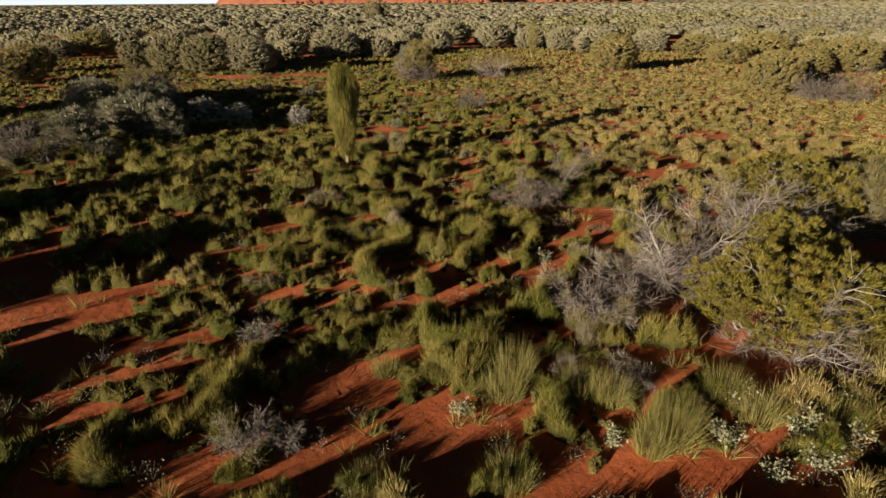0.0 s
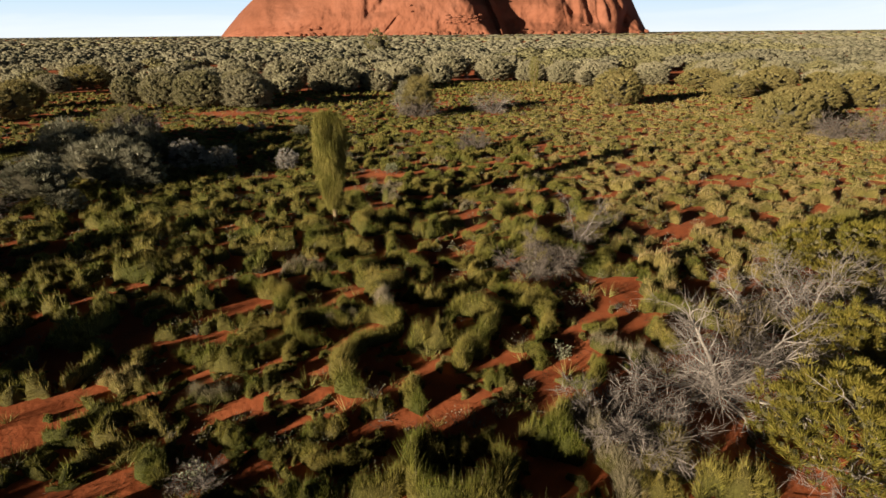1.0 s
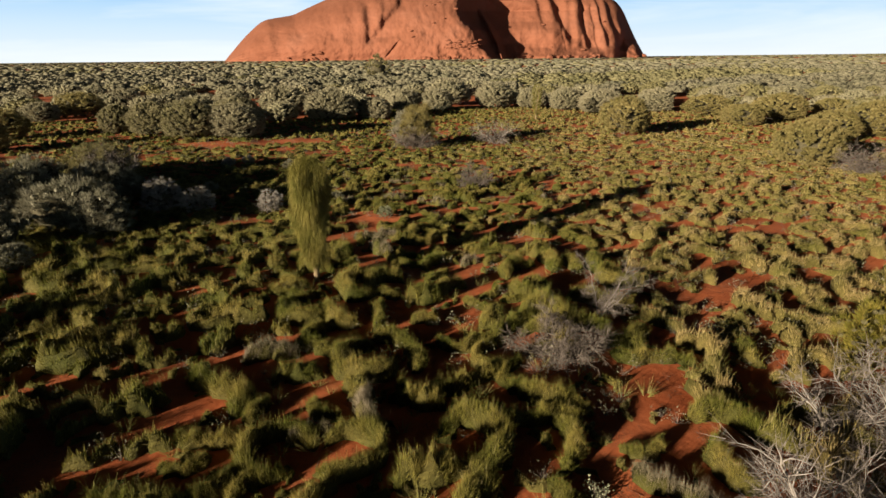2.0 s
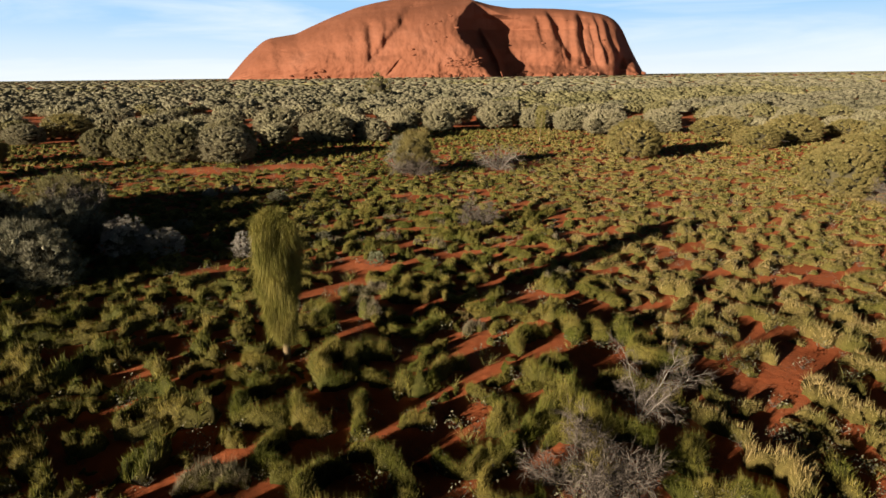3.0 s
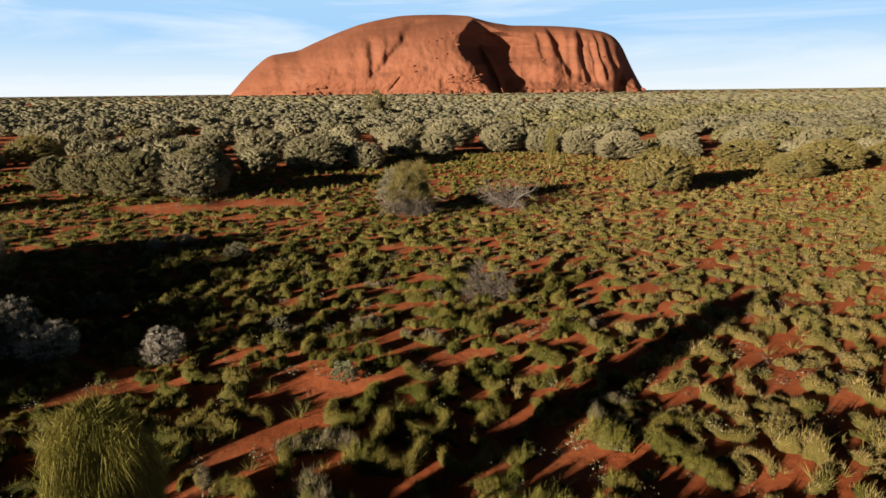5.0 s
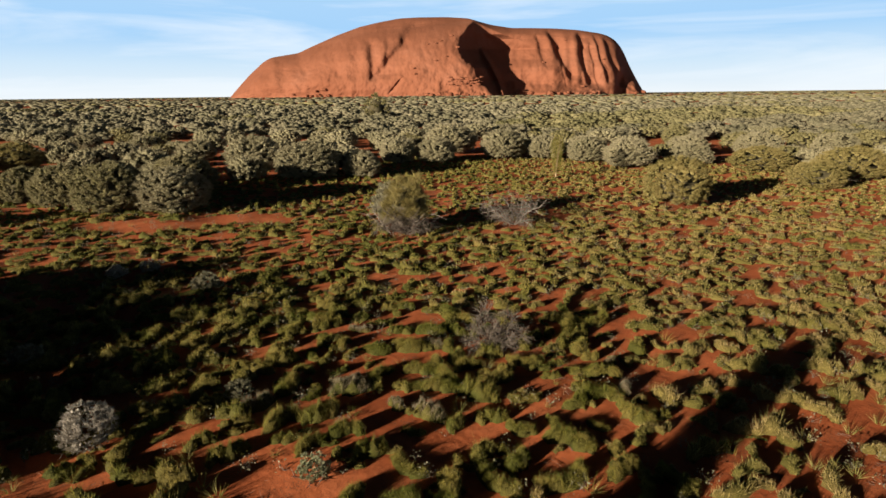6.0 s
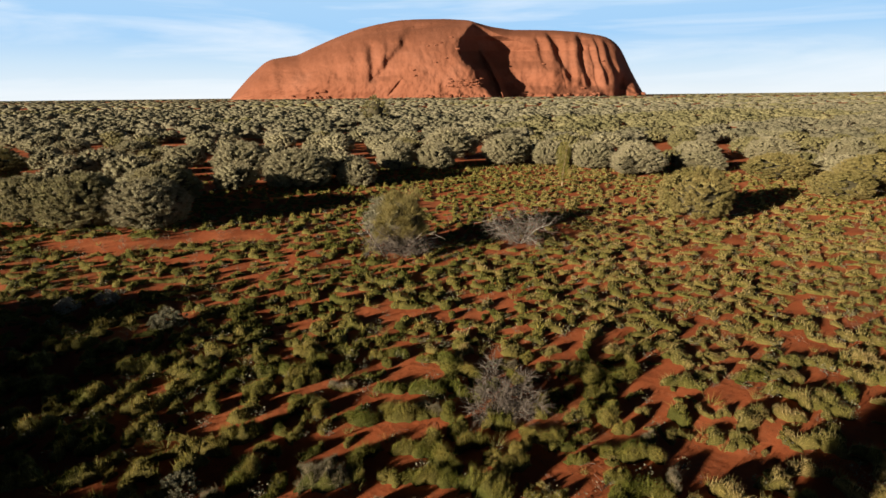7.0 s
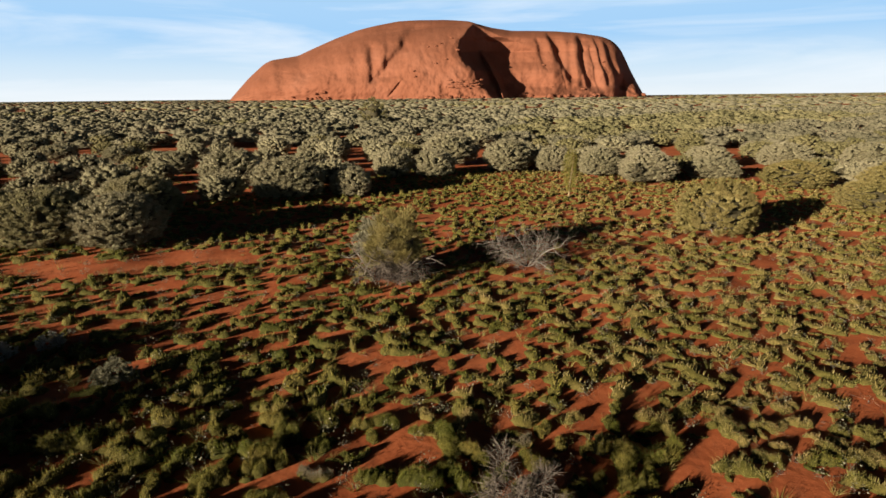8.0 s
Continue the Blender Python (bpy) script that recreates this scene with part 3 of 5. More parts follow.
for i in range(4):
    rng = np.random.default_rng(40 + i)
    trunk = stems_soup(rng, 3.2, 0.55, 5, 0.085).mesh("trunk", [BARK], True)
    slim = stems_soup(rng, 3.2, 0.55, 2, 0.085).mesh("trunk", [BARK], True)
    if i < 2:
        MULGA_NEAR.append((crown_soup(rng, 5.0, 4.8, 3.9, 640, 50, 0.025, tuft=0.043, puffed=0.8).mesh("crown", [MULGA, SHADE_CORE, MULGA_MASS], True), trunk))
        MULGA_DARK.append((crown_soup(rng, 5.0, 4.8, 3.9, 640, 50, 0.025, tuft=0.043, puffed=0.8).mesh("crown", [DARK_OLIVE, SHADE_CORE, OLIVE_MASS], True), trunk))
    MULGA_KINDS.append((crown_soup(rng, 5.0, 4.8, 3.9, 420, 32, 0.036, tuft=0.052, puffed=0.8).mesh("crown", [MULGA, SHADE_CORE, MULGA_MASS], True), trunk))
    MULGA_BACK.append((crown_soup(rng, 5.0, 4.8, 3.9, 150, 9, 0.06, tuft=0.078, puffed=0.8).mesh("crown", [MULGA, SHADE_CORE, MULGA_MASS], True), slim))
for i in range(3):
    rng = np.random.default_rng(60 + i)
    cm = crown_soup(rng, 5.0, 4.6, 3.7, 400, 40, 0.029, 0.10, 0.3, 0.75, 0.055, 0.62).mesh("crown", [GOLD, SHADE_CORE, GOLD_MASS], True)
    OLIVE_BACK.append((crown_soup(rng, 5.0, 4.6, 3.7, 150, 12, 0.05, 0.10, 0.3, 0.75, 0.078, 0.75).mesh("crown", [OLIVE, SHADE_CORE, OLIVE_MASS], True), slim))
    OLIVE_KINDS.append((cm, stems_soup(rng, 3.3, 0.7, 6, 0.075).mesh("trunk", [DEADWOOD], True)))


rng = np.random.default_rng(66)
GOLD_DENSE = [(crown_soup(rng, 5.0, 4.8, 3.9, 440, 50, 0.026, 0.10, 0.32, 0.75, 0.052, 0.62).mesh("crown", [GOLD, SHADE_CORE, GOLD_MASS], True), OLIVE_KINDS[0][1])]


def tree(kinds, i, x, y, w, h, turn, label, group, name="mulga_tree"):
    ob = thing(name, x, y, label, "tree", group, turn, 1.0, -0.03)
    ob.scale = (w / 5.0, w / 5.0, h / 4.2)
    part("trunk", kinds[i % len(kinds)][1], ob)
    part("crown", kinds[i % len(kinds)][0], ob)
    return ob


# the front of the woodland: x, y, width, height
FRONT = [(-18.5, 54.0, 5.2, 3.4), (-22.4, 53.7, 4.9, 3.8), (-26.7, 55.2, 4.1, 3.5), (-31.0, 57.3, 3.6, 3.0), (-21.3, 61.3, 5.3, 3.5), (-20.7, 76.7, 6.1, 4.2), (-31.9, 87.1, 5.0, 2.9),
         (-13.3, 69.9, 6.1, 4.0), (-8.1, 71.3, 3.8, 2.9), (-5.7, 83.8, 4.4, 3.5), (-1.0, 84.2, 5.0, 3.4), (0.8, 97.6, 8.0, 4.7), (7.6, 88.8, 6.1, 4.2), (13.0, 88.4, 4.7, 3.4), (17.6, 85.0, 5.0, 3.6),
         (20.9, 79.9, 5.9, 3.5), (29.1, 82.8, 5.5, 2.7), (33.8, 93.5, 5.7, 3.1), (43.6, 93.7, 6.3, 3.5), (54.6, 94.0, 5.8, 3.4), (-45.0, 99.2, 5.5, 2.8), (-55.7, 101.3, 5.2, 2.7), (-46.1, 67.8, 4.1, 2.6)]
FRONT_OLIVE = [(33.9, 76.0, 6.3, 3.0), (32.3, 64.3, 5.0, 2.7), (23.3, 39.5, 4.1, 3.3), (39.6, 70.2, 6.5, 3.5), (49.1, 74.9, 5.3, 2.7), (38.8, 54.5, 5.2, 3.4), (33.5, 52.0, 4.4, 2.8), (28.8, 48.0, 3.6, 2.4),
               (-46.9, 76.3, 6.2, 3.5), (-34.7, 45.0, 4.6, 3.0), (-39.0, 53.0, 4.8, 3.0)]
for i, (x, y, w, h) in enumerate(FRONT):
    dark = x < -20 and y < 62
    tree(MULGA_DARK if dark else MULGA_NEAR if x < -10 and y < 70 else MULGA_KINDS, i, x, y, w * 1.04, h, i * 77.0, "rounded olive-grey mulga tree with foliage to the ground" if dark else "rounded silvery grey-green mulga tree with foliage to the ground", "mulga trees at the woodland edge")
for i, (x, y, w, h) in enumerate(FRONT_OLIVE):
    tree(GOLD_DENSE if x > 0 and y < 64 else OLIVE_KINDS, i, x, y, w, h, i * 61.0, "spreading olive-green acacia tree with feathery low foliage", "olive acacia trees", "acacia_tree")
tree(GOLD_DENSE, 0, 17.0, 56.6, 4.9, 3.8, 20.0, "round olive-green acacia tree alone among the spinifex", "", "acacia_tree")


def woodland_edge(x):
    return float(np.interp(x, [-90, -60, -36, -24, -10, 2, 22, 32, 45, 90], [70, 66, 62, 60, 76, 90, 86, 76, 62, 58]))


placed = [(x, y, w) for x, y, w, h in FRONT + FRONT_OLIVE] + [(17.0, 56.6, 5)]
more = []
for _ in range(9000):
    y = RNG.uniform(56, 128)
    x = RNG.uniform(-0.95 * y - 6, 0.95 * y + 6)
    if y < woodland_edge(x) + 1 or len(more) > 150:
        continue
    w = RNG.uniform(3.6, 6.0)
    if all((x - a) ** 2 + (y - b) ** 2 > (0.51 * (w + c)) ** 2 for a, b, c in placed):
        placed.append((x, y, w))
        more.append((x, y, w))
for i, (x, y, w) in enumerate(more):
    if (x > 26 and RNG.random() < 0.5) or RNG.random() < 0.12:
        tree(OLIVE_BACK, i, x, y, w, w * RNG.uniform(0.48, 0.6), RNG.uniform(0, 360), "spreading olive-green acacia tree with feathery low foliage", "olive acacia trees", "acacia_tree")
    else:
        tree(MULGA_BACK, i, x, y, w, w * RNG.uniform(0.48, 0.62), RNG.uniform(0, 360), "rounded silvery grey-green mulga tree with foliage to the ground", "mulga trees of the woodland")


def scatter(kinds, places, mats, name, label, category):
    """Many far plants in one mesh. places: x, y, z, turn, sx, sz, kind."""
    s = Soup()
    for (v, f, m), rows in zip(kinds, places):
        if not len(rows):
            continue
        r = np.array(rows)
        c, sn = np.cos(r[:, 3])[:, None], np.sin(r[:, 3])[:, None]
        x = (v[None, :, 0] * c - v[None, :, 1] * sn) * r[:, 4:5] + r[:, 0:1]
        y = (v[None, :, 0] * sn + v[None, :, 1] * c) * r[:, 4:5] + r[:, 1:2]
        z = v[None, :, 2] * r[:, 5:6] + r[:, 2:3]
        vv = np.stack([x, y, z], 2).reshape(-1, 3)
        ff = (f[None] + (np.arange(len(r)) * len(v))[:, None, None]).reshape(-1, 3)
        s.add(vv, ff, np.tile(m, len(r)))
    ob = new(name, s.mesh(name, mats, True))
    return tagged(ob, label, category, kind="stuff")


def dome_soup(rng, tufts, per, leaf, seg, rings, rough=0.2, mat=0):
    """A unit-wide simple canopy for far trees: low mounded tufts with a ragged edge."""
    s = Soup()
    v, f = ball(rng, seg, rings, rough, -0.45)
    k = 0.40 if tufts else 0.44
    s.add(v * np.array((k, k, 0.27 if tufts else 0.30)) + np.array((0, 0, 0.34)), f, mat + 2)
    if tufts:
        n = tufts
        az = np.arange(n) * 2.39996 + rng.uniform(0, 6)
        se = np.clip(np.linspace(-0.25, 1.0, n) + rng.normal(size=n) * 0.06, -0.3, 1)
        ce = np.sqrt(1 - se ** 2)
        d = np.stack([ce * np.cos(az), ce * np.sin(az), se], 1)
        c = d * np.array((0.36, 0.36, 0.25)) * rng.uniform(0.94, 1.06, (n, 1)) + np.array((0, 0, 0.36))
        size = rng.uniform(0.8, 1.25, n) * 0.30 / math.sqrt(n) * 1.55
        puffs(rng, s, c, d + np.array((0, 0, 0.4)), size, 6, 2, mat + 2, 0.8)
        idx = np.repeat(np.arange(n), per)
        off = unit(rng.normal(size=(n * per, 3)) * 0.8 + d[idx] + np.array((0, 0, 0.3)))
        at = c[idx] + off * size[idx][:, None] * 0.7
        s.add(*blades(rng, at, at + off * (size[idx] * rng.uniform(0.35, 0.7, n * per))[:, None], leaf * rng.uniform(0.6, 1.3, n * per)), mat)
    return s.arrays()


def wood_places(kinds, y0, y1, count, wmin, wmax, spacing, hmin=0.55, hmax=0.85, olive=None):
    rows = [[] for _ in range(kinds)]
    cell = {}
    y = np.sqrt(RNG.uniform(y0 ** 2, y1 ** 2, count * 4))
    x = RNG.uniform(-1, 1, count * 4) * (0.93 * y + 8)
    n = 0
    for a, b in zip(x, y):
        key = (int(a // spacing), int(b // spacing))
        if key in cell or n >= count:
            continue
        if b > RIDGE_Y - 480 and abs(a) < 960:
            continue
        cell[key] = 1
        w = RNG.uniform(wmin, wmax)
        k = RNG.integers(0, kinds)
        if olive is not None:
            far_tint = noise.noise((a * 0.012, b * 0.012, 3.0)) + (0.12 if a > 0.3 * b else 0.0)
            k = RNG.integers(0, olive) if far_tint < 0.22 else RNG.integers(olive, kinds)
        rows[k].append((a, b, ground_z(a, b) - 0.05, RNG.uniform(0, 6.28), w, w * RNG.uniform(hmin, hmax)))
        n += 1
    return rows


leafy_kinds = [dome_soup(np.random.default_rng(90 + i), 18, 5, 0.018, 10, 3, 0.10, 1 if i >= 4 else 0) for i in range(6)]
scatter(leafy_kinds, wood_places(6, 120, 185, 520, 4.6, 7.4, 6.4, 0.44, 0.62, 4), [MULGA, OLIVE, SHADED_CANOPY, OLIVE_CANOPY], "middle_woodland", "grey-green mulga woodland behind the front trees", "woodland")
mid_kinds = [dome_soup(np.random.default_rng(100 + i), 7, 2, 0.03, 9, 3, 0.10, 1 if i >= 4 else 0) for i in range(6)]
scatter(mid_kinds, wood_places(6, 183, 340, 1500, 5.0, 8.0, 6.9, 0.40, 0.56, 4), [MULGA, OLIVE, SHADED_CANOPY, OLIVE_CANOPY], "far_woodland", "grey-green mulga woodland covering the plain", "woodland")
low_kinds = [dome_soup(np.random.default_rng(120 + i), 0, 0, 0.06, 8, 2, 0.12, 1 if i >= 4 else 0) for i in range(6)]
scatter(low_kinds, wood_places(6, 332, 1000, 4600, 6.5, 10.5, 9.2, 0.30, 0.44, 4), [MULGA, OLIVE, SHADED_CANOPY, OLIVE_CANOPY], "distant_woodland", "distant grey-green woodland on the plain", "woodland")
flat_kinds = [dome_soup(np.random.default_rng(140 + i), 0, 0, 0.1, 7, 2, 0.3, 1 if i >= 3 else 0) for i in range(4)]
scatter(flat_kinds, wood_places(4, 940, 5400, 8500, 16.0, 30.0, 32.0, 0.13, 0.2, 3), [MULGA, OLIVE, SHADED_CANOPY, OLIVE_CANOPY], "horizon_woodland", "thin line of woodland on the horizon", "woodland")


# ---------------------------------------------------------------- spinifex
def hummock_line(rng, form, k=11, broken=1.0):
    """The crest line of a hummock as seen from above, with half widths and heights along it."""
    t = np.linspace(-1, 1, k)
    if form == "mound":
        p = np.stack([0.48 * t, 0.20 * (1 - t * t) + 0.06 * np.sin(4 * t + rng.uniform(0, 6)), 0 * t], 1)
        r, h = 0.28, 0.38
    elif form == "bean":
        p = np.stack([0.58 * t, 0.30 * (1 - t * t), 0 * t], 1)
        r, h = 0.235, 0.36
    elif form == "wave":
        p = np.stack([0.95 * t, 0.22 * np.sin(2.6 * t), 0 * t], 1)
        r, h = 0.21, 0.34
    else:
        rad, sweep = {"crescent": (0.62, 1.35), "bow": (0.95, 1.0), "ring": (0.62, 2.75)}[form]
        p = np.stack([rad * np.cos(sweep * t), rad * np.sin(sweep * t), 0 * t], 1)
        p[:, 0] -= rad * 0.5
        r, h = 0.205, 0.35
    taper = np.sqrt(np.clip(1 - np.abs(t) ** (3.2 if form != "mound" else 2.2), 0.0, 1))
    wob = 1 + broken * rng.uniform(-0.40, 0.26, k)
    p[:, :2] += broken * rng.uniform(-0.085, 0.085, (k, 2))
    return p, r * taper * wob, h * taper * (1 + broken * rng.uniform(-0.42, 0.24, k))


def hummock_arrays(rng, form, across, needles, length, width, along=11, broken=1.0):
    """The thatched mound and the needles that stand out of it: two sets of arrays."""
    p, r, h = hummock_line(rng, form, along, broken)
    k = len(p)
    d = unit(np.gradient(p, axis=0))
    side = np.stack([-d[:, 1], d[:, 0], 0 * d[:, 0]], 1)
    ang = np.linspace(-0.12, math.pi + 0.12, across)
    rough = 0.88 + rng.uniform(-0.07, 0.07, (k, across))
    v = p[:, None] + rough[..., None] * (side[:, None] * (r[:, None] * np.cos(ang))[..., None] + np.array((0, 0, 1.0)) * (h[:, None] * np.sin(ang))[..., None])
    i, j = np.meshgrid(np.arange(k - 1), np.arange(across - 1), indexing="ij")
    a = (i * across + j).ravel()
    f = np.concatenate([np.stack([a, a + across, a + across + 1], 1), np.stack([a, a + across + 1, a + 1], 1)])
    mound = Soup().add(v.reshape(-1, 3), f, 0)
    # needles
    wgt = np.maximum(r, 0.02)
    seg = rng.choice(k, needles, p=wgt / wgt.sum())
    u = np.clip(seg + rng.uniform(-0.5, 0.5, needles), 0, k - 1.001)
    s0 = u.astype(int)
    w = (u - s0)[:, None]
    th = np.arccos(rng.uniform(-1, 1, needles))
    lerp = lambda q: q[s0] * (1 - w) + q[s0 + 1] * w
    cs, sn = np.cos(th)[:, None], np.sin(th)[:, None]
    sd, rr, hh = lerp(side), lerp(r[:, None]), lerp(h[:, None])
    at = lerp(p) + sd * rr * cs * 0.84 + np.array((0, 0, 1.0)) * hh * sn * 0.84
    nrm = unit(sd * cs + np.array((0, 0, 1.0)) * sn + rng.normal(size=(needles, 3)) * 0.30 + np.array((0, 0, 0.55)))
    tip = at + nrm * (length * rng.uniform(0.45, 1.1, needles) * np.where(rng.random(needles) < 0.10, 1.9, 1.0))[:, None]
    tip[:, 2] = np.maximum(tip[:, 2], 0.01)
    fuzz = Soup().add(*blades(rng, at, tip, width * rng.uniform(0.6, 1.4, needles)), 1)
    return mound.arrays(), fuzz.arrays()


def joined(a, b):
    return np.concatenate([a[0], b[0]]), np.concatenate([a[1], b[1] + len(a[0])]), np.concatenate([a[2], b[2]])


FORMS = ["mound", "bean", "crescent", "bow", "ring", "wave", "crescent", "ring", "bean"]
BULK = {"mound": 0.6, "bean": 0.85, "crescent": 1.0, "bow": 1.1, "ring": 1.4, "wave": 1.1}
NEAR_KINDS, NEAR_WITHERED, MID_KINDS, HALF_KINDS, FAR_KINDS = [], [], [], [], []
for i, form in enumerate(FORMS):
    rng = np.random.default_rng(200 + i)
    q = BULK[form]
    m, z = hummock_arrays(rng, form, 9, int(3700 * q), 0.135, 0.0058, 13, 0.95)
    NEAR_KINDS.append((tri_mesh("mound", *m, [SHADED_THATCH], True), tri_mesh("needles", z[0], z[1], z[2] * 0, [SPINIFEX])))
    NEAR_WITHERED.append(tri_mesh("needles", z[0], z[1], z[2] * 0, [GREY_SPINIFEX]))
    MID_KINDS.append(joined(*hummock_arrays(rng, form, 6, int(500 * q), 0.15, 0.0112, 10, 1.0)))
    if i < 6:
        HALF_KINDS.append(joined(*hummock_arrays(rng, form, 5, int(95 * q), 0.18, 0.025, 7, 1.0)))
        FAR_KINDS.append(joined(*hummock_arrays(rng, form, 4, int(30 * q), 0.18, 0.045, 5)))

# patches of bare sand: x, y, half width, half depth
BARE = [(-8.6, 9.4, 1.3, 1.0), (-10.4, 8.0, 1.3, 1.0), (-9.9, 11.0, 0.9, 1.1), (-7.8, 8.6, 1.1, 0.7), (-5.8, 7.7, 1.2, 0.5), (-4.4, 8.2, 0.5, 0.3), (-1.8, 6.9, 0.8, 0.6), (-6.4, 6.2, 0.8, 0.4), (0.1, 5.9, 0.9, 0.5),
        (-1.4, 5.2, 1.1, 0.5), (2.7, 5.2, 0.5, 0.4), (3.7, 5.0, 0.7, 0.5), (-3.9, 4.9, 0.8, 0.4)]
BARE += [(-8.1, 26.3, 1.3, 0.5), (-3.4, 26.3, 1.5, 0.9), (-1.2, 23.1, 1.1, 0.4), (-3.8, 24.1, 0.8, 1.1), (0.7, 19.9, 0.9, 0.5), (2.7, 24.3, 0.8, 0.8), (8.5, 28.9, 0.7, 0.9),
         (9.9, 29.2, 0.7, 0.7), (7.0, 23.2, 0.9, 0.5), (10.6, 24.7, 1.0, 0.8), (8.0, 22.2, 0.5, 0.6), (4.1, 19.3, 0.6, 0.6), (8.3, 20.1, 0.6, 0.6), (7.8, 18.8, 0.5, 0.5),
         (4.7, 22.7, 0.5, 0.5), (2.1, 21.6, 0.9, 0.4)]
BARE += [(8.9, 29.0, 1.2, 0.8), (-1.8, 29.1, 0.9, 0.5), (-3.2, 26.8, 0.9, 0.4), (-6.5, 26.8, 1.0, 0.4), (5.7, 31.0, 0.9, 0.5), (8.1, 33.6, 0.6, 0.7), (11.7, 36.5, 0.7, 0.7), (-1.1, 32.0, 0.6, 0.5),
         (-19.0, 49.3, 3.9, 1.5), (-13.2, 51.3, 3.6, 1.3), (-21.2, 72.2, 1.5, 3.8), (13.5, 48.2, 0.9, 0.9), (-0.7, 35.2, 0.6, 0.4), (4.1, 37.0, 0.7, 0.6), (6.0, 35.3, 0.6, 0.4),
         (11.7, 36.7, 0.5, 0.5), (-2.9, 34.0, 0.6, 0.4), (-2.2, 39.2, 0.8, 0.7)]


def bare(x, y):
    return any(((x - a) / (c + 0.12)) ** 2 + ((y - b) / (d + 0.12)) ** 2 < 1 for a, b, c, d in BARE)


# places kept free for the shrubs: x, y, radius
KEEP = [(-3.7, 19.9, 0.35), (5.1, 10.7, 1.3), (3.6, 9.6, 0.9), (6.0, 8.0, 1.3), (9.3, 12.8, 1.4), (4.0, 17.5, 0.4), (2.2, 15.7, 0.8), (17.0, 56.6, 1.6), (-2.1, 47.6, 0.9), (3.9, 49.6, 1.2)]

# the plainest hummocks along the flight: x, y, turn, size, form
HUMMOCKS = []
HUMMOCKS += [(-1.1, 4.7, 15, 0.6, 0), (0.6, 4.7, 14, 0.6, 0), (-5.3, 6.3, 4, 0.82, 1), (-0.4, 6.7, 65, 0.6, 1), (0.4, 6.7, 21, 0.63, 0), (-2.3, 7.3, 75, 0.94, 0), (-5.4, 7.3, 353, 0.6, 0), (-4.3, 7.6, 353, 0.6, 0), (-1.8, 7.7, 15, 1.08, 0), (2.9, 7.9, 0, 0.81, 0), (4, 7.9, 0, 1.08, 0), (-6.4, 8.4, 250, 0.68, 2), (-4.3, 8.4, 317, 0.9, 0), (-5.1, 8.5, 62, 0.76, 1), (-1.6, 8.8, 253, 0.82, 2), (-2.7, 8.8, 322, 0.6, 0), (1.5, 8.9, 315, 0.85, 0)]
HUMMOCKS += [(-3.3, 9, 343, 0.62, 0), (0.4, 9.1, 286, 0.66, 2), (-1, 9.7, 32, 0.67, 0), (-7.2, 10.1, 26, 0.91, 0), (-8, 10.2, 338, 0.86, 2), (-4, 10.3, 262, 0.68, 2), (-6, 10.4, 328, 0.72, 1), (-3.1, 10.4, 49, 0.74, 0), (1.1, 10.6, 38, 0.67, 0), (-5.5, 10.7, 218, 0.69, 2), (-7, 10.9, 6, 0.86, 3), (-1.3, 11, 187, 1.16, 3), (-4.1, 11, 0, 1.12, 0), (-8.1, 11.2, 4, 0.6, 2), (-5.7, 11.3, 96, 0.68, 1), (0.7, 11.3, 48, 0.92, 1), (-4.5, 11.4, 336, 0.84, 5), (1.7, 11.4, 278, 0.7, 1), (-7.1, 11.6, 11, 0.66, 1)]
HUMMOCKS += [(-0.1, 11.7, 18, 1.08, 0), (-9.3, 12, 336, 0.73, 3), (-10.8, 12.5, 345, 1.08, 0), (3.4, 12.6, 284, 0.6, 2), (-6.3, 12.9, 74, 0.61, 1), (-8.5, 13.2, 226, 0.97, 2), (-5.7, 13.4, 24, 1.08, 0), (-2.1, 13.6, 227, 0.64, 2), (-1, 13.6, 199, 0.84, 3), (2.5, 13.6, 313, 0.6, 1), (0.7, 13.7, 257, 0.73, 2), (-4, 13.9, 281, 0.93, 1), (-7.6, 14.2, 255, 0.64, 2), (-4.4, 14.3, 310, 1, 5), (-2.9, 14.6, 6, 1.02, 0), (-11.4, 15, 245, 0.9, 2), (-4.9, 15, 211, 0.69, 2), (-6.2, 15.4, 286, 0.74, 2), (-0.7, 15.4, 280, 0.86, 1)]
HUMMOCKS += [(-6.9, 15.8, 310, 0.84, 5), (-1.7, 15.8, 42, 0.62, 1), (-2.9, 15.8, 336, 0.89, 1), (5.7, 15.8, 313, 1.12, 0), (4.1, 15.9, 0, 0.82, 1), (6.3, 15.9, 36, 0.97, 5), (-4.6, 16.2, 344, 0.6, 0), (-3.9, 16.7, 346, 0.6, 0), (6.9, 16.8, 292, 0.62, 1), (-0.4, 17.2, 353, 0.62, 1), (6.4, 17.6, 34, 0.6, 1), (-2.4, 17.7, 220, 0.96, 3), (-7.1, 18, 309, 0.6, 2), (1, 18.2, 289, 0.71, 5), (-8.7, 18.3, 42, 1.08, 0), (-5.2, 18.4, 305, 0.69, 3), (-0.4, 18.4, 22, 1.08, 0), (8.9, 18.4, 310, 0.6, 0), (-7.7, 18.6, 255, 0.76, 2)]
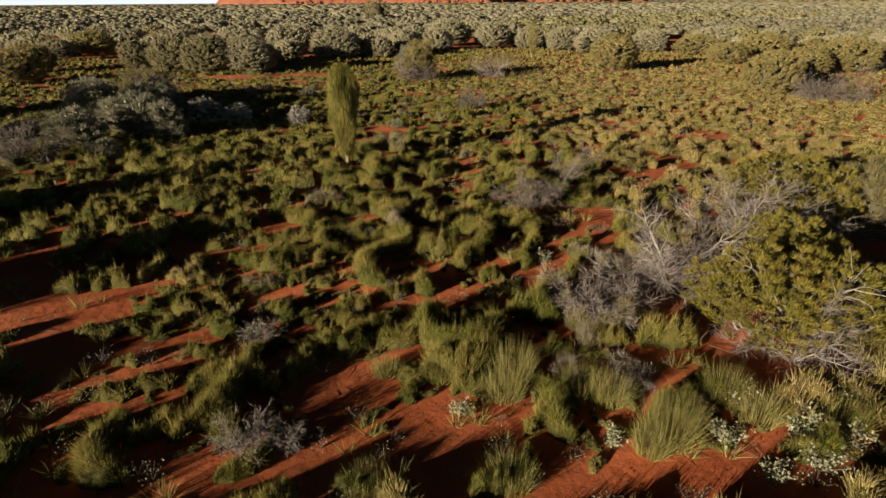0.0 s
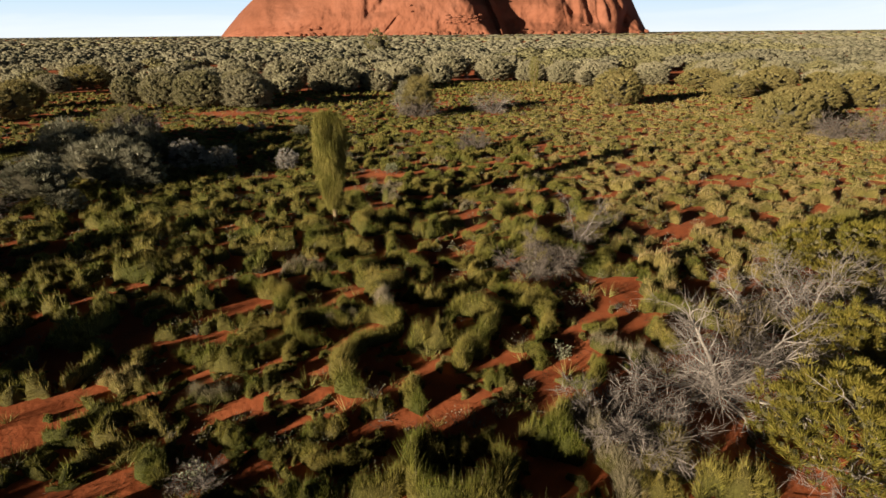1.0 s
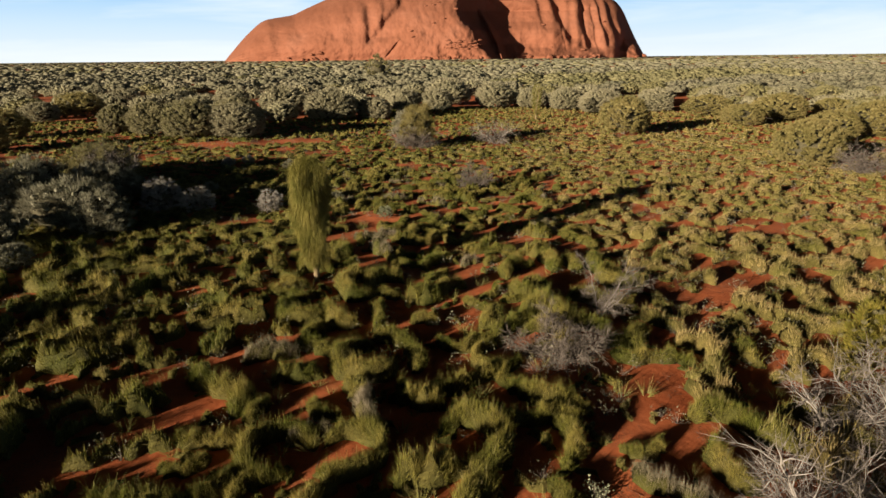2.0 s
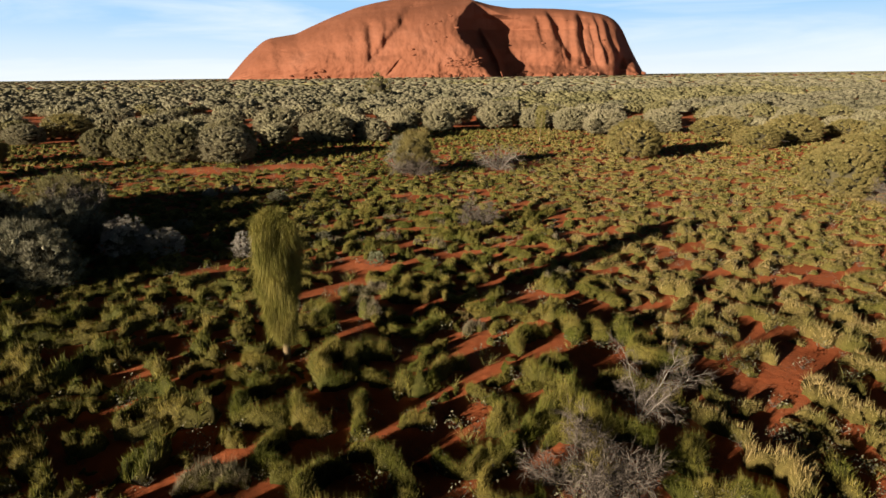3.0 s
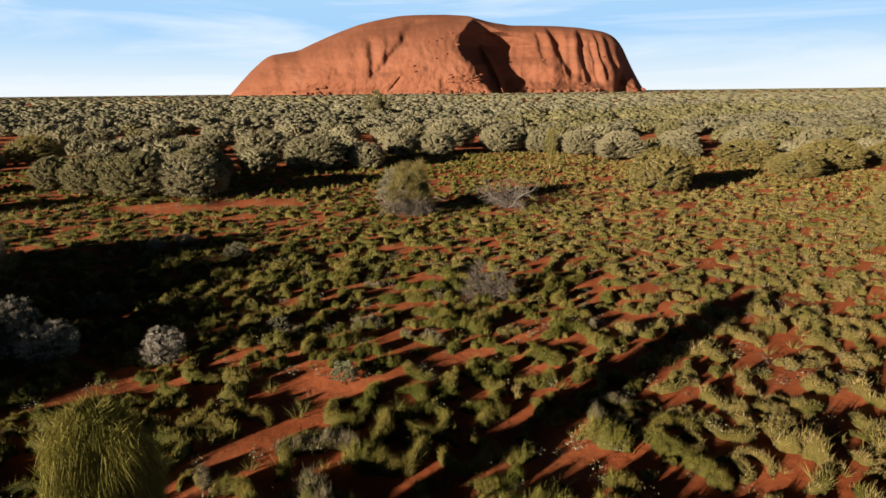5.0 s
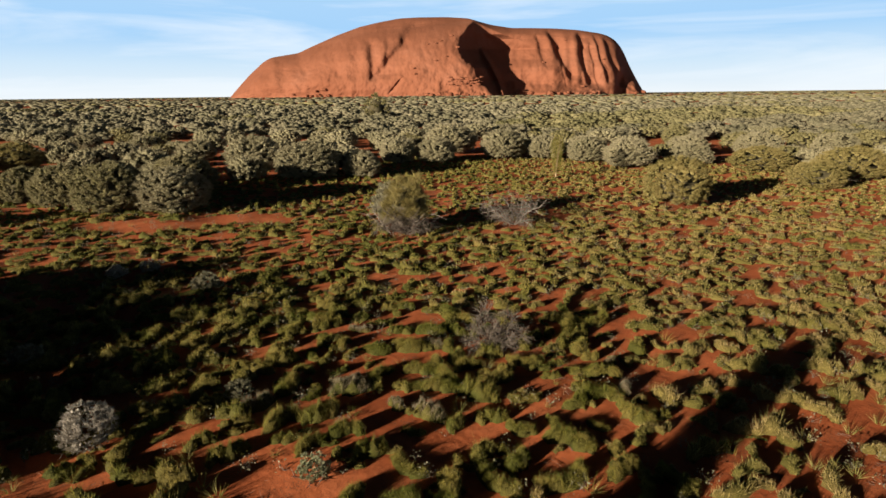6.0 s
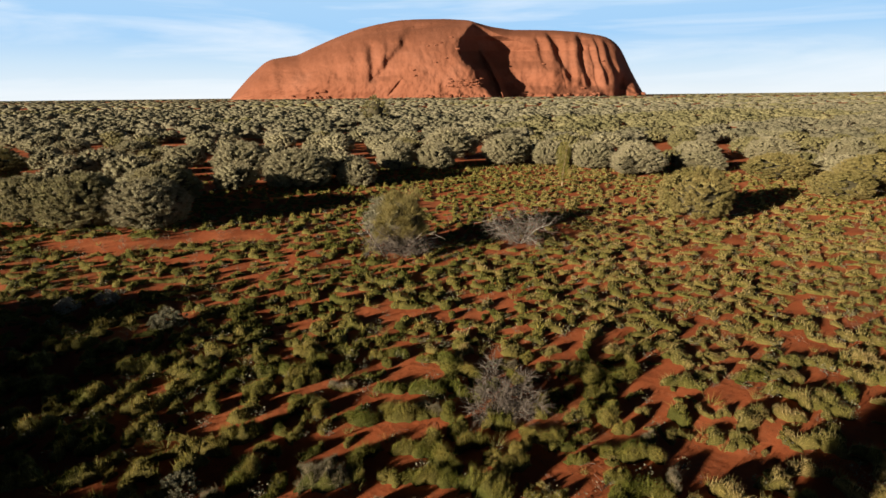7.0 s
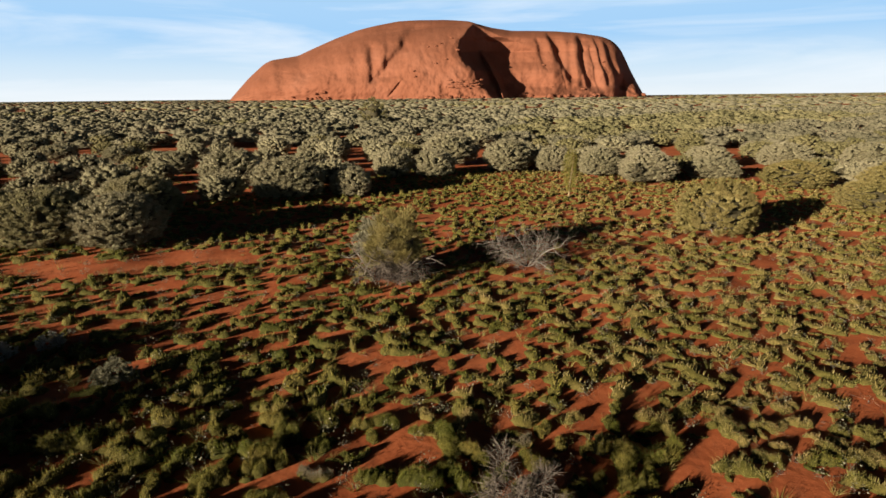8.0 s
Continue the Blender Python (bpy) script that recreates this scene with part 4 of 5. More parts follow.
HUMMOCKS += [(-3.5, 18.7, 20, 0.6, 1), (-1.6, 18.8, 328, 0.76, 1), (2, 18.8, 306, 0.67, 2), (-9.8, 19.4, 65, 1.05, 0), (2.7, 19.4, 323, 0.73, 1), (-7.9, 19.6, 231, 0.8, 2), (7.7, 19.8, 327, 0.92, 0), (-5.7, 20.2, 232, 0.88, 2), (-8.2, 20.2, 314, 1.15, 5), (-0.2, 20.5, 295, 0.61, 2), (-1.6, 20.6, 244, 0.6, 2), (9.8, 21, 282, 1.08, 0), (4, 21.2, 294, 0.92, 1), (5.9, 21.2, 260, 0.86, 0), (4.7, 21.3, 268, 1.08, 0), (-3.2, 21.4, 296, 0.7, 2), (1, 21.4, 27, 0.64, 1), (1.7, 21.5, 43, 0.63, 1), (3.1, 22.1, 336, 1.06, 0)]
HUMMOCKS += [(6.4, 22.1, 348, 0.6, 1), (2.4, 22.3, 250, 0.6, 2), (-0, 22.7, 192, 0.88, 2), (3.4, 22.9, 331, 0.68, 0), (8.4, 23.2, 295, 0.61, 1), (1.2, 23.3, 298, 0.78, 2), (7.4, 23.3, 21, 0.74, 5), (5.1, 23.3, 301, 0.81, 1), (-1.4, 23.6, 339, 1.05, 0), (-3, 23.8, 79, 0.72, 5), (7.4, 24, 316, 1.08, 0), (10.2, 24.1, 321, 0.64, 0), (-2.5, 24.2, 351, 0.95, 5), (-7.9, 24.3, 243, 0.91, 2), (3.5, 24.3, 326, 1.08, 0), (-2.5, 24.8, 297, 0.69, 2), (9.6, 25.1, 227, 0.62, 2), (1.4, 25.3, 39, 0.88, 1), (-10, 25.6, 22, 0.61, 1)]
HUMMOCKS += [(6.8, 26, 216, 0.92, 2), (10.6, 26.2, 185, 0.88, 2), (-1.4, 26.3, 75, 0.79, 1), (5.9, 26.6, 0, 0.71, 5), (8.1, 26.7, 161, 0.82, 3), (2.5, 27.1, 298, 0.89, 2), (1.3, 27.1, 217, 0.84, 2), (10.3, 27.2, 243, 0.62, 2), (-6.1, 27.3, 251, 0.77, 3), (-0.5, 27.4, 221, 0.74, 2), (-1.3, 27.6, 23, 0.8, 0), (5.8, 27.6, 19, 0.9, 1), (-4.3, 27.6, 41, 0.96, 0), (9.3, 27.7, 314, 0.6, 0), (-2.6, 27.9, 45, 0.73, 1), (2.9, 28, 331, 0.96, 1), (-5.1, 28, 41, 0.76, 0), (-4.3, 29.5, 53, 1.04, 0), (9.1, 29.6, 283, 0.8, 5)]
HUMMOCKS += [(1, 29.9, 339, 1.08, 0), (6.2, 30, 222, 0.79, 2), (2.2, 30, 270, 0.64, 2), (-2.2, 30.2, 12, 1.08, 0), (12.8, 31.2, 183, 0.89, 2), (10.5, 31.4, 321, 0.85, 0), (8.6, 31.4, 331, 1.08, 0), (4, 31.5, 280, 0.75, 2), (-4.4, 31.7, 33, 1.05, 0), (11.1, 31.8, 188, 0.69, 2), (-0.3, 33.7, 338, 0.88, 1), (6.6, 34.1, 338, 0.91, 1), (-8.2, 34.2, 57, 0.76, 5), (-2.6, 34.2, 254, 0.61, 2)]
HUMMOCKS += [(-3.6, 5.6, 90, 1.1, 2), (-4.75, 6.5, 20, 0.85, 1), (-6.0, 4.6, 40, 0.9, 2)]
clumps = [(x, y, size, radians(turn), form) for x, y, turn, size, form in HUMMOCKS]


def sow(y0, y1, step, smin, smax, right=1e9):
    for j in range(int((y1 - y0) / step)):
        y = y0 + j * step
        half = 0.84 * y + 5
        for i in range(int(2 * half / step)):
            x = -half + (i + 0.5 * (j % 2)) * step
            px, py = x + RNG.uniform(-0.4, 0.4) * step, y + RNG.uniform(-0.4, 0.4) * step
            if px > right or bare(px, py) or RNG.random() < 0.05 or noise.noise((px * 0.45, py * 0.45, 9.0)) < -0.47:
                continue
            if any((px - q[0]) ** 2 + (py - q[1]) ** 2 < (0.30 + 0.42 * q[2]) ** 2 for q in clumps[:len(HUMMOCKS)]):
                continue
            if any((px - a) ** 2 + (py - b) ** 2 < c * c for a, b, c in KEEP):
                continue
            if py > woodland_edge(px) + 5 and RNG.random() < 0.8:
                continue
            clumps.append((px, py, RNG.uniform(smin, smax), RNG.uniform(0, 6.28), RNG.integers(0, 9) if py < 26 else RNG.choice([0, 0, 1, 0, 8, 2])))


sow(3.5, 24.0, 1.0, 0.6, 1.15)
sow(24.0, 46.0, 0.80, 0.5, 0.92)
sow(46.0, 92.0, 0.82, 0.52, 0.92)
sow(9.0, 42.0, 1.25, 0.5, 0.85, -3.0)
sow(22.0, 40.0, 1.35, 0.35, 0.62)

# small young tufts between the grown hummocks, and the plain beside and behind the flight
small, beside = [], []
for _ in range(3500):
    y = RNG.uniform(5, 54)
    x = RNG.uniform(-1, 1) * min(30, 0.84 * y + 4)
    if 12 < y < 30 and RNG.random() < 0.5:
        continue
    if not bare(x, y) and not any((x - a) ** 2 + (y - b) ** 2 < c * c for a, b, c in KEEP):
        small.append((x, y, RNG.uniform(0.26, 0.5), RNG.uniform(0, 6.28), RNG.choice([0, 1, 2, 3])))
for _ in range(1000):
    x, y = RNG.uniform(-34, 34), RNG.uniform(-14, 30)
    if (abs(x) > 0.84 * y + 4.5 or y < 3.2) and not bare(x, y):
        beside.append((x, y, RNG.uniform(0.6, 1.1), RNG.uniform(0, 6.28), RNG.integers(0, 6)))

near_count = 0
mid_rows, half_rows, far_rows = [[] for _ in FORMS], [[] for _ in HALF_KINDS], [[] for _ in FAR_KINDS]
for x, y, s, turn, k in clumps:
    h = s * RNG.uniform(0.9, 1.35) * (0.85 if y < 9 and x < 0 else 1.05 if y < 24 else 0.92)
    z = ground_z(x, y) - 0.03
    if abs(x - 0.4) < 5.0 and 4.5 < y < 36 and near_count < 300:
        ob = new("spinifex_hummock")
        ob.empty_display_size = 0.2
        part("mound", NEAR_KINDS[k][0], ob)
        withered = RNG.random() < 0.1
        tagged(part("needles", NEAR_WITHERED[k] if withered else NEAR_KINDS[k][1], ob), kind="stuff")
        ob.matrix_basis = pose(x, y, z, 0, 0, math.degrees(turn)) @ Matrix.Diagonal((s, s, h, 1))
        tagged(ob, "withered grey-straw spinifex hummock on red sand" if withered else "spiky yellow-green spinifex hummock on red sand", "grass clump", "spinifex hummocks")
        near_count += 1
    elif y < 37 and abs(x) < 17:
        mid_rows[k].append((x, y, z, turn, s * (0.95 if y < 24 else 1.08), h))
    elif y < 54 and abs(x) < 26:
        half_rows[k % 6].append((x, y, z, turn, s * 1.06, h * 0.96))
    else:
        far_rows[k % 6].append((x, y, z, turn, s * 1.06, h * 0.92))
for x, y, s, turn, k in small + beside:
    (mid_rows if abs(x) < 14 and 4 < y < 32 else half_rows if abs(x) < 22 and 3 < y < 46 else far_rows)[k].append((x, y, ground_z(x, y) - 0.02, turn, s, s * RNG.uniform(0.55, 1.0)))
for kinds, rows, name, label in ((MID_KINDS, mid_rows, "spinifex_field", "field of yellow-green spinifex hummocks on red sand"),
                                 (HALF_KINDS, half_rows, "spinifex_field", "field of yellow-green spinifex hummocks on red sand"),
                                 (FAR_KINDS, far_rows, "far_spinifex_field", "farther field of spinifex hummocks before the woodland")):
    green, dry = [[] for _ in rows], [[] for _ in rows]
    for i, group in enumerate(rows):
        for r in group:
            (dry if r[0] - 0.1 * r[1] + RNG.normal() * 3.5 > 0 else green)[i].append(r)
    scatter(kinds, green, [SHADED_THATCH, SPINIFEX], name, label, "grass")
    scatter(kinds, dry, [DRY_SHADED_THATCH, DRY_SPINIFEX], "dry_" + name, label.replace("yellow-green", "dry straw-coloured").replace("of spinifex", "of dry spinifex"), "grass")


# ---------------------------------------------------------------- shrubs, dead wood, small plants
def build_oak(x, y, h, width, label, seed, needles):
    """A young desert oak: one straight stem hidden in hanging needles."""
    rng = np.random.default_rng(seed)
    ob = thing("desert_oak", x, y, label, "tree", "", 0.0, 1.0, -0.03)
    stem = limb(rng, (0, 0, 0), (0.02, 0, 1), h * 0.93, 0.03, 8)
    s = Soup().add(*tube(stem, np.linspace(0.095, 0.012, 9), 7))
    n = needles
    t = rng.uniform(0.12, 1.0, n) ** 0.85
    prof = np.interp(t, [0.0, 0.15, 0.3, 0.5, 0.75, 0.9, 1.0], [0.12, 0.30, 0.58, 0.88, 1.0, 0.92, 0.42]) * width / 2
    az = rng.uniform(0, 2 * math.pi, n)
    lump = 0.86 + 0.15 * np.sin(az * 3 + t * 9) + 0.08 * np.sin(az * 5 - t * 17)
    rr = prof * lump * np.sqrt(rng.uniform(0.15, 1.0, n))
    a = np.stack([rr * np.cos(az), rr * np.sin(az), t * h], 1)
    ln = rng.uniform(0.14, 0.34, n) * np.where(t > 0.93, 0.6, 1)
    b = a + np.stack([0.16 * np.cos(az) * rng.uniform(-0.4, 1, n), 0.16 * np.sin(az) * rng.uniform(-0.4, 1, n), -ln], 1)
    up = rng.random(n) < 0.25
    b[up, 2] = a[up, 2] + ln[up] * 0.7
    b[:, 2] = np.maximum(b[:, 2], 0.22)
    crown = Soup().add(*blades(rng, a, b, 0.0075 * rng.uniform(0.6, 1.5, n)))
    for i in range(26):
        k = rng.integers(1, 5)
        q = limb(rng, stem[k], (0.5 * math.cos(i * 2.4), 0.5 * math.sin(i * 2.4), 1.6), 0.55, 0.08, 3)
        s.add(*tube(q, np.linspace(0.02, 0.006, 4), 4))
    part("trunk", s.mesh("trunk", [STRAWWOOD], True), ob, "pale straw-coloured trunk")
    part("crown", crown.mesh("crown", [OAK]), ob, "drooping green needle foliage")
    return ob


build_oak(-3.70, 19.9, 3.72, 1.22, "young desert oak, a narrow green column with a pale foot", 301, 40000)
build_oak(10.9, 70.3, 4.2, 1.5, "slender young desert oak standing before the woodland", 302, 6000)


def dead_shrub(name, x, y, radius, height, limbs, twigs, label, seed, mat=DEADWOOD, fine=0.010, thick=0.05, lean=(0, 0)):
    """A dead shrub: crooked limbs that fork into a haze of thin twigs."""
    rng = np.random.default_rng(seed)
    ob = thing(name, x, y, label, "dead shrub", "", 0.0, 1.0, -0.05)
    for i in range(limbs):
        wood, tw_a, tw_b, tw_w = Soup(), [], [], []
        a = 2 * math.pi * (i + rng.uniform(0, 0.7)) / limbs
        out = np.array((math.cos(a) + lean[0], math.sin(a) + lean[1], 0)) * radius
        ln = rng.uniform(0.75, 1.1) * math.hypot(radius * 0.85, height * 0.75)
        pts = limb(rng, (0, 0, 0), out * 0.8 + np.array((0, 0, height * rng.uniform(0.35, 1.15))), ln, 0.2, 6, -0.02)
        pts[:, 2] = np.maximum(pts[:, 2], 0.03)
        th = thick * rng.uniform(0.5, 1.1)
        wood.add(*tube(pts, np.linspace(th, th * 0.2, len(pts)), 6))
        for k in range(1, 7):
            for _ in range(3):
                q = limb(rng, pts[k], unit(pts[k] - pts[k - 1]) + rng.normal(size=3) * 0.6, ln * rng.uniform(0.2, 0.45), 0.25, 4)
                q[:, 2] = np.maximum(q[:, 2], 0.02)
                wood.add(*tube(q, np.linspace(th * 0.26, th * 0.07, len(q)), 4))
                for _ in range(twigs):
                    m = rng.integers(1, 5)
                    st = q[m] - (q[m] - q[m - 1]) * rng.random()
                    d = unit(unit(q[m] - q[m - 1]) + rng.normal(size=3) * 0.55 + np.array((0, 0, -0.08)))
                    e = st + d * radius * rng.uniform(0.10, 0.34)
                    for _ in range(3):
                        tw_a.append(st + (e - st) * rng.uniform(0, 0.7))
                        tw_b.append(e + rng.normal(size=3) * 0.07 * radius)
                        tw_w.append(fine * rng.uniform(0.6, 1.4))
        br = part("branch", wood.mesh("branch", [mat], True), ob)
        p, q = np.array(tw_a), np.array(tw_b)
        q[:, 2] = np.maximum(q[:, 2], 0.01)
        tagged(part("twig_spray", Soup().add(*blades(rng, p, q, np.array(tw_w))).mesh("twig_spray", [ASHWOOD if y < 14 else DEADWOOD]), br), kind="stuff")
    return ob


dead_shrub("dead_shrub", 4.9, 10.3, 1.6, 1.1, 15, 11, "large dead grey shrub with bleached forked limbs and dry twigs", 310, PALEWOOD, 0.007, 0.055)
dead_shrub("dead_shrub", 2.95, 9.2, 1.0, 0.75, 14, 14, "low dense mass of pale grey dry twigs", 311, DEADWOOD, 0.0080, 0.014)
dead_shrub("dead_shrub", 7.7, 12.3, 1.3, 2.0, 9, 8, "upright dead shrub with bleached bare branches", 312, PALEWOOD, 0.0092, 0.033)
dead_shrub("dead_shrub", 6.8, 13.0, 0.8, 1.5, 5, 5, "broken bleached dead stem with a few twigs", 313, PALEWOOD, 0.0080, 0.033)
dead_shrub("dead_shrub", 4.0, 17.5, 0.7, 1.75, 4, 16, "small bleached dead shrub, bare and forked", 314, PALEWOOD, 0.006, 0.026, (0.3, 0))
dead_shrub("dead_shrub", 10.9, 13.2, 1.1, 1.3, 8, 8, "leaning bleached dead branches beside a shrub", 323, PALEWOOD, 0.008, 0.025)
dead_shrub("dead_shrub", 6.4, 8.3, 1.3, 1.6, 4, 1, "bleached bare branches rising through an acacia shrub", 326, PALEWOOD, 0.007, 0.035)
dead_shrub("dead_shrub", 6.0, 7.6, 1.0, 0.9, 8, 8, "grey dead twigs under an acacia shrub", 324, PALEWOOD, 0.007, 0.02)
dead_shrub("dead_shrub", 2.5, 15.6, 0.95, 0.7, 12, 12, "sprawling low dead shrub of grey twigs", 315, DEADWOOD, 0.0092, 0.017)
dead_shrub("dead_shrub", 1.6, 33.0, 0.95, 1.0, 9, 12, "small round grey leafless shrub among spinifex", 316, DEADWOOD, 0.0103, 0.011)
dead_shrub("dead_shrub", 4.3, 49.8, 1.9, 1.9, 12, 4, "sprawling dead grey shrub with bent branches", 317, PALEWOOD, 0.013, 0.045)
dead_shrub("dead_shrub", -2.2, 47.4, 1.5, 1.35, 11, 9, "grey dry twigs under a green shrub", 318, DEADWOOD, 0.0161, 0.017)
dead_shrub("dead_shrub", -16.8, 31.3, 1.6, 2.4, 8, 8, "dead shrub with long bare grey branches", 319, PALEWOOD, 0.0138, 0.028, (0.4, 0))
dead_shrub("dead_shrub", 24.5, 36.4, 1.6, 1.3, 9, 7, "grey dead shrub beside an acacia", 320, DEADWOOD, 0.0161, 0.022)
dead_shrub("dead_shrub", 27.6, 37.2, 1.5, 2.0, 8, 7, "grey dead shrub with upright branches", 321, DEADWOOD, 0.0161, 0.022)
dead_shrub("dead_shrub", -16.6, 20.0, 1.7, 1.4, 10, 9, "wide dark-grey leafless shrub", 322, DEADWOOD, 0.0126, 0.022)


def leafy_shrub(name, x, y, w, h, tufts, per, leaf, mat, label, seed, stems=6, wood=DEADWOOD, group="", flat=0.8, tuft=0.108, low=0.08):
    rng = np.random.default_rng(seed)
    ob = thing(name, x, y, label, "shrub", group, 0.0, 1.0, -0.03)
    for one in stem_soups(rng, h, 0.9, stems, 0.015 + 0.009 * h):
        part("stem", one.mesh("stem", [wood], True), ob)
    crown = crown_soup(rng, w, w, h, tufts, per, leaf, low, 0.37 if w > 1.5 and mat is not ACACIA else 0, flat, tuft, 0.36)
    part("foliage", crown.mesh("foliage", [mat, SHADE_CORE, mat if mat in (SILVER, SAGE, PALE) else OLIVE_MASS], True), ob)
    return ob


leafy_shrub("acacia_shrub", 5.8, 8.5, 2.6, 1.8, 460, 66, 0.011, ACACIA, "bushy yellow-green acacia shrub with pale bare branches", 330, 9, PALEWOOD, tuft=0.055)
leafy_shrub("acacia_shrub", 7.0, 8.5, 2.3, 1.7, 400, 66, 0.011, ACACIA, "bushy yellow-green acacia shrub with pale bare branches", 331, 8, PALEWOOD, tuft=0.055)
leafy_shrub("acacia_shrub", 7.3, 10.5, 2.3, 1.6, 380, 66, 0.011, ACACIA, "bushy yellow-green acacia shrub with pale bare branches", 337, 7, PALEWOOD, tuft=0.055)
leafy_shrub("acacia_shrub", 9.6, 14.4, 3.6, 2.1, 420, 70, 0.013, ACACIA, "tall yellow-green acacia shrub behind dead branches", 332, 8, PALEWOOD, tuft=0.05)
leafy_shrub("acacia_shrub", 11.9, 14.0, 2.4, 1.8, 120, 140, 0.013, OLIVE, "olive acacia shrub with bleached branches", 333, 8, PALEWOOD)
leafy_shrub("green_shrub", -2.1, 47.9, 2.7, 3.4, 170, 110, 0.017, GOLD, "upright olive-green shrub above grey dead twigs", 334, 10, ASHWOOD, low=0.34)
leafy_shrub("bloodwood_tree", -23.0, 200.0, 7.5, 8.4, 46, 60, 0.11, OLIVE, "tall sparse tree rising above the woodland", 336, 5, DEADWOOD)
leafy_shrub("green_shrub", -3.2, 48.6, 1.7, 3.0, 100, 110, 0.017, SAGE, "grey-green shrub close beside an olive one", 335, 7, ASHWOOD, low=0.38)
for i, (x, y, w, h, mat, label) in enumerate([
        (-15.6, 22.6, 2.4, 1.9, SAGE, "wide grey-green saltbush shrub on red sand"), (-12.9, 24.8, 2.3, 1.75, SAGE, "grey-green saltbush shrub on red sand"), (-13.6, 21.0, 1.3, 0.9, SAGE, "low grey-green saltbush shrub on red sand"), (-14.7, 25.7, 3.7, 1.95, SAGE, "grey-green leafy shrub on red sand"),
        (-12.4, 28.3, 1.9, 1.3, SILVER, "silvery-white leafy shrub on red sand"), (-13.3, 29.8, 1.6, 1.2, SILVER, "silvery-white leafy shrub on red sand"),
        (-10.8, 28.2, 1.5, 1.15, SILVER, "silvery-white leafy shrub on red sand"), (-7.6, 28.1, 1.15, 1.05, SILVER, "small round whitish shrub on red sand"),
        (-18.6, 34.2, 3.8, 2.3, OLIVE, "brown-green shrub beside dead branches"), (-15.9, 29.5, 3.4, 2.0, SAGE, "grey-green leafy shrub on red sand"),
        (-17.6, 27.4, 3.0, 2.3, SAGE, "wide grey-green saltbush shrub on red sand"), (-19.6, 30.6, 2.8, 2.2, SAGE, "wide grey-green saltbush shrub on red sand"), (-11.8, 31.8, 0.9, 0.7, SAGE, "low grey-green shrub on red sand"), (-13.9, 39.6, 0.9, 0.6, SILVER, "small silvery shrub on red sand"), (-12.9, 40.4, 0.9, 0.6, SILVER, "small silvery shrub on red sand"),
        (-2.4, 27.0, 0.65, 0.55, PALE, "low pale-leaved shrub on red sand"), (-5.0, 30.0, 0.7, 0.55, SAGE, "low grey-green shrub on red sand"), (-9.4, 38.2, 1.3, 0.65, SAGE, "low grey-green shrub on red sand")]):
    leafy_shrub("saltbush", x, y, w, h, int(60 + 60 * w), 60, 0.014 if mat is SILVER else 0.017, mat, label, 340 + i, 6, DEADWOOD, "saltbush shrubs", tuft=0.085)


# low trees out of view beside the flight, added for the long shadows they cast
for i, (x, y, w, h) in enumerate([(-10.6, -1.2, 3.2, 2.0), (-12.6, 2.0, 2.6, 1.8), (-15.0, 5.6, 3.4, 2.6), (-18.0, 10.6, 3.2, 2.6), (-23.4, 22.4, 4.4, 3.7), (-27.4, 29.6, 4.6, 3.6), (-25.4, 22.6, 3.6, 4.9)]):
    tree(MULGA_BACK, i, x, y, w, h, i * 47.0, "unseen low mulga added to cast long shadows over the spinifex", "mulga among spinifex")


def tussock(x, y, r, h, n, seed, label="upright straw-green grass tussock"):
    rng = np.random.default_rng(seed)
    az, q = rng.uniform(0, 6.28, n), np.sqrt(rng.random(n)) * r * 0.5
    a = np.stack([q * np.cos(az), q * np.sin(az), np.zeros(n)], 1)
    lean = rng.uniform(0.0, 0.6, n) ** 1.3 * r
    b = a + np.stack([lean * np.cos(az + rng.normal(size=n) * 0.5), lean * np.sin(az), h * rng.uniform(0.35, 1.05, n)], 1)
    ob = new("grass_tussock", Soup().add(*blades(rng, a, b, 0.0042 * rng.uniform(0.7, 1.5, n))).mesh("grass_tussock", [STRAW]))
    ob.matrix_basis = pose(x, y, ground_z(x, y) - 0.02)
    return tagged(ob, label, "grass clump", "grass tussocks")


def pale_plant(x, y, h, stems, seed):
    """A small herb with upright stems and pale oval leaves."""
    rng = np.random.default_rng(seed)
    ob = thing("pale_leaved_plant", x, y, "small plant with pale grey-green oval leaves", "plant", "pale-leaved plants", 0, 1, -0.02)
    at, out = [], []
    for i in range(stems):
        a = rng.uniform(0, 6.28)
        pts = limb(rng, (0, 0, 0), (0.8 * math.cos(a), 0.8 * math.sin(a), 1), h * rng.uniform(0.6, 1.1), 0.16, 4)
        part("stem", Soup().add(*tube(pts, np.linspace(0.007, 0.003, 5), 4)).mesh("stem", [DEADWOOD]), ob)
        for p in pts[1:]:
            for _ in range(9):
                at.append(p + rng.normal(size=3) * 0.045)
                out.append((rng.normal() * 0.6, rng.normal() * 0.6, 1))
    at, out = np.array(at), np.array(out)
    at[:, 2] = np.maximum(at[:, 2], 0.05)
    tagged(part("leaves", Soup().add(*leaves(rng, at, out, 0.030, 0.5, 1.3)).mesh("leaves", [PALE]), ob), kind="stuff")
    return ob


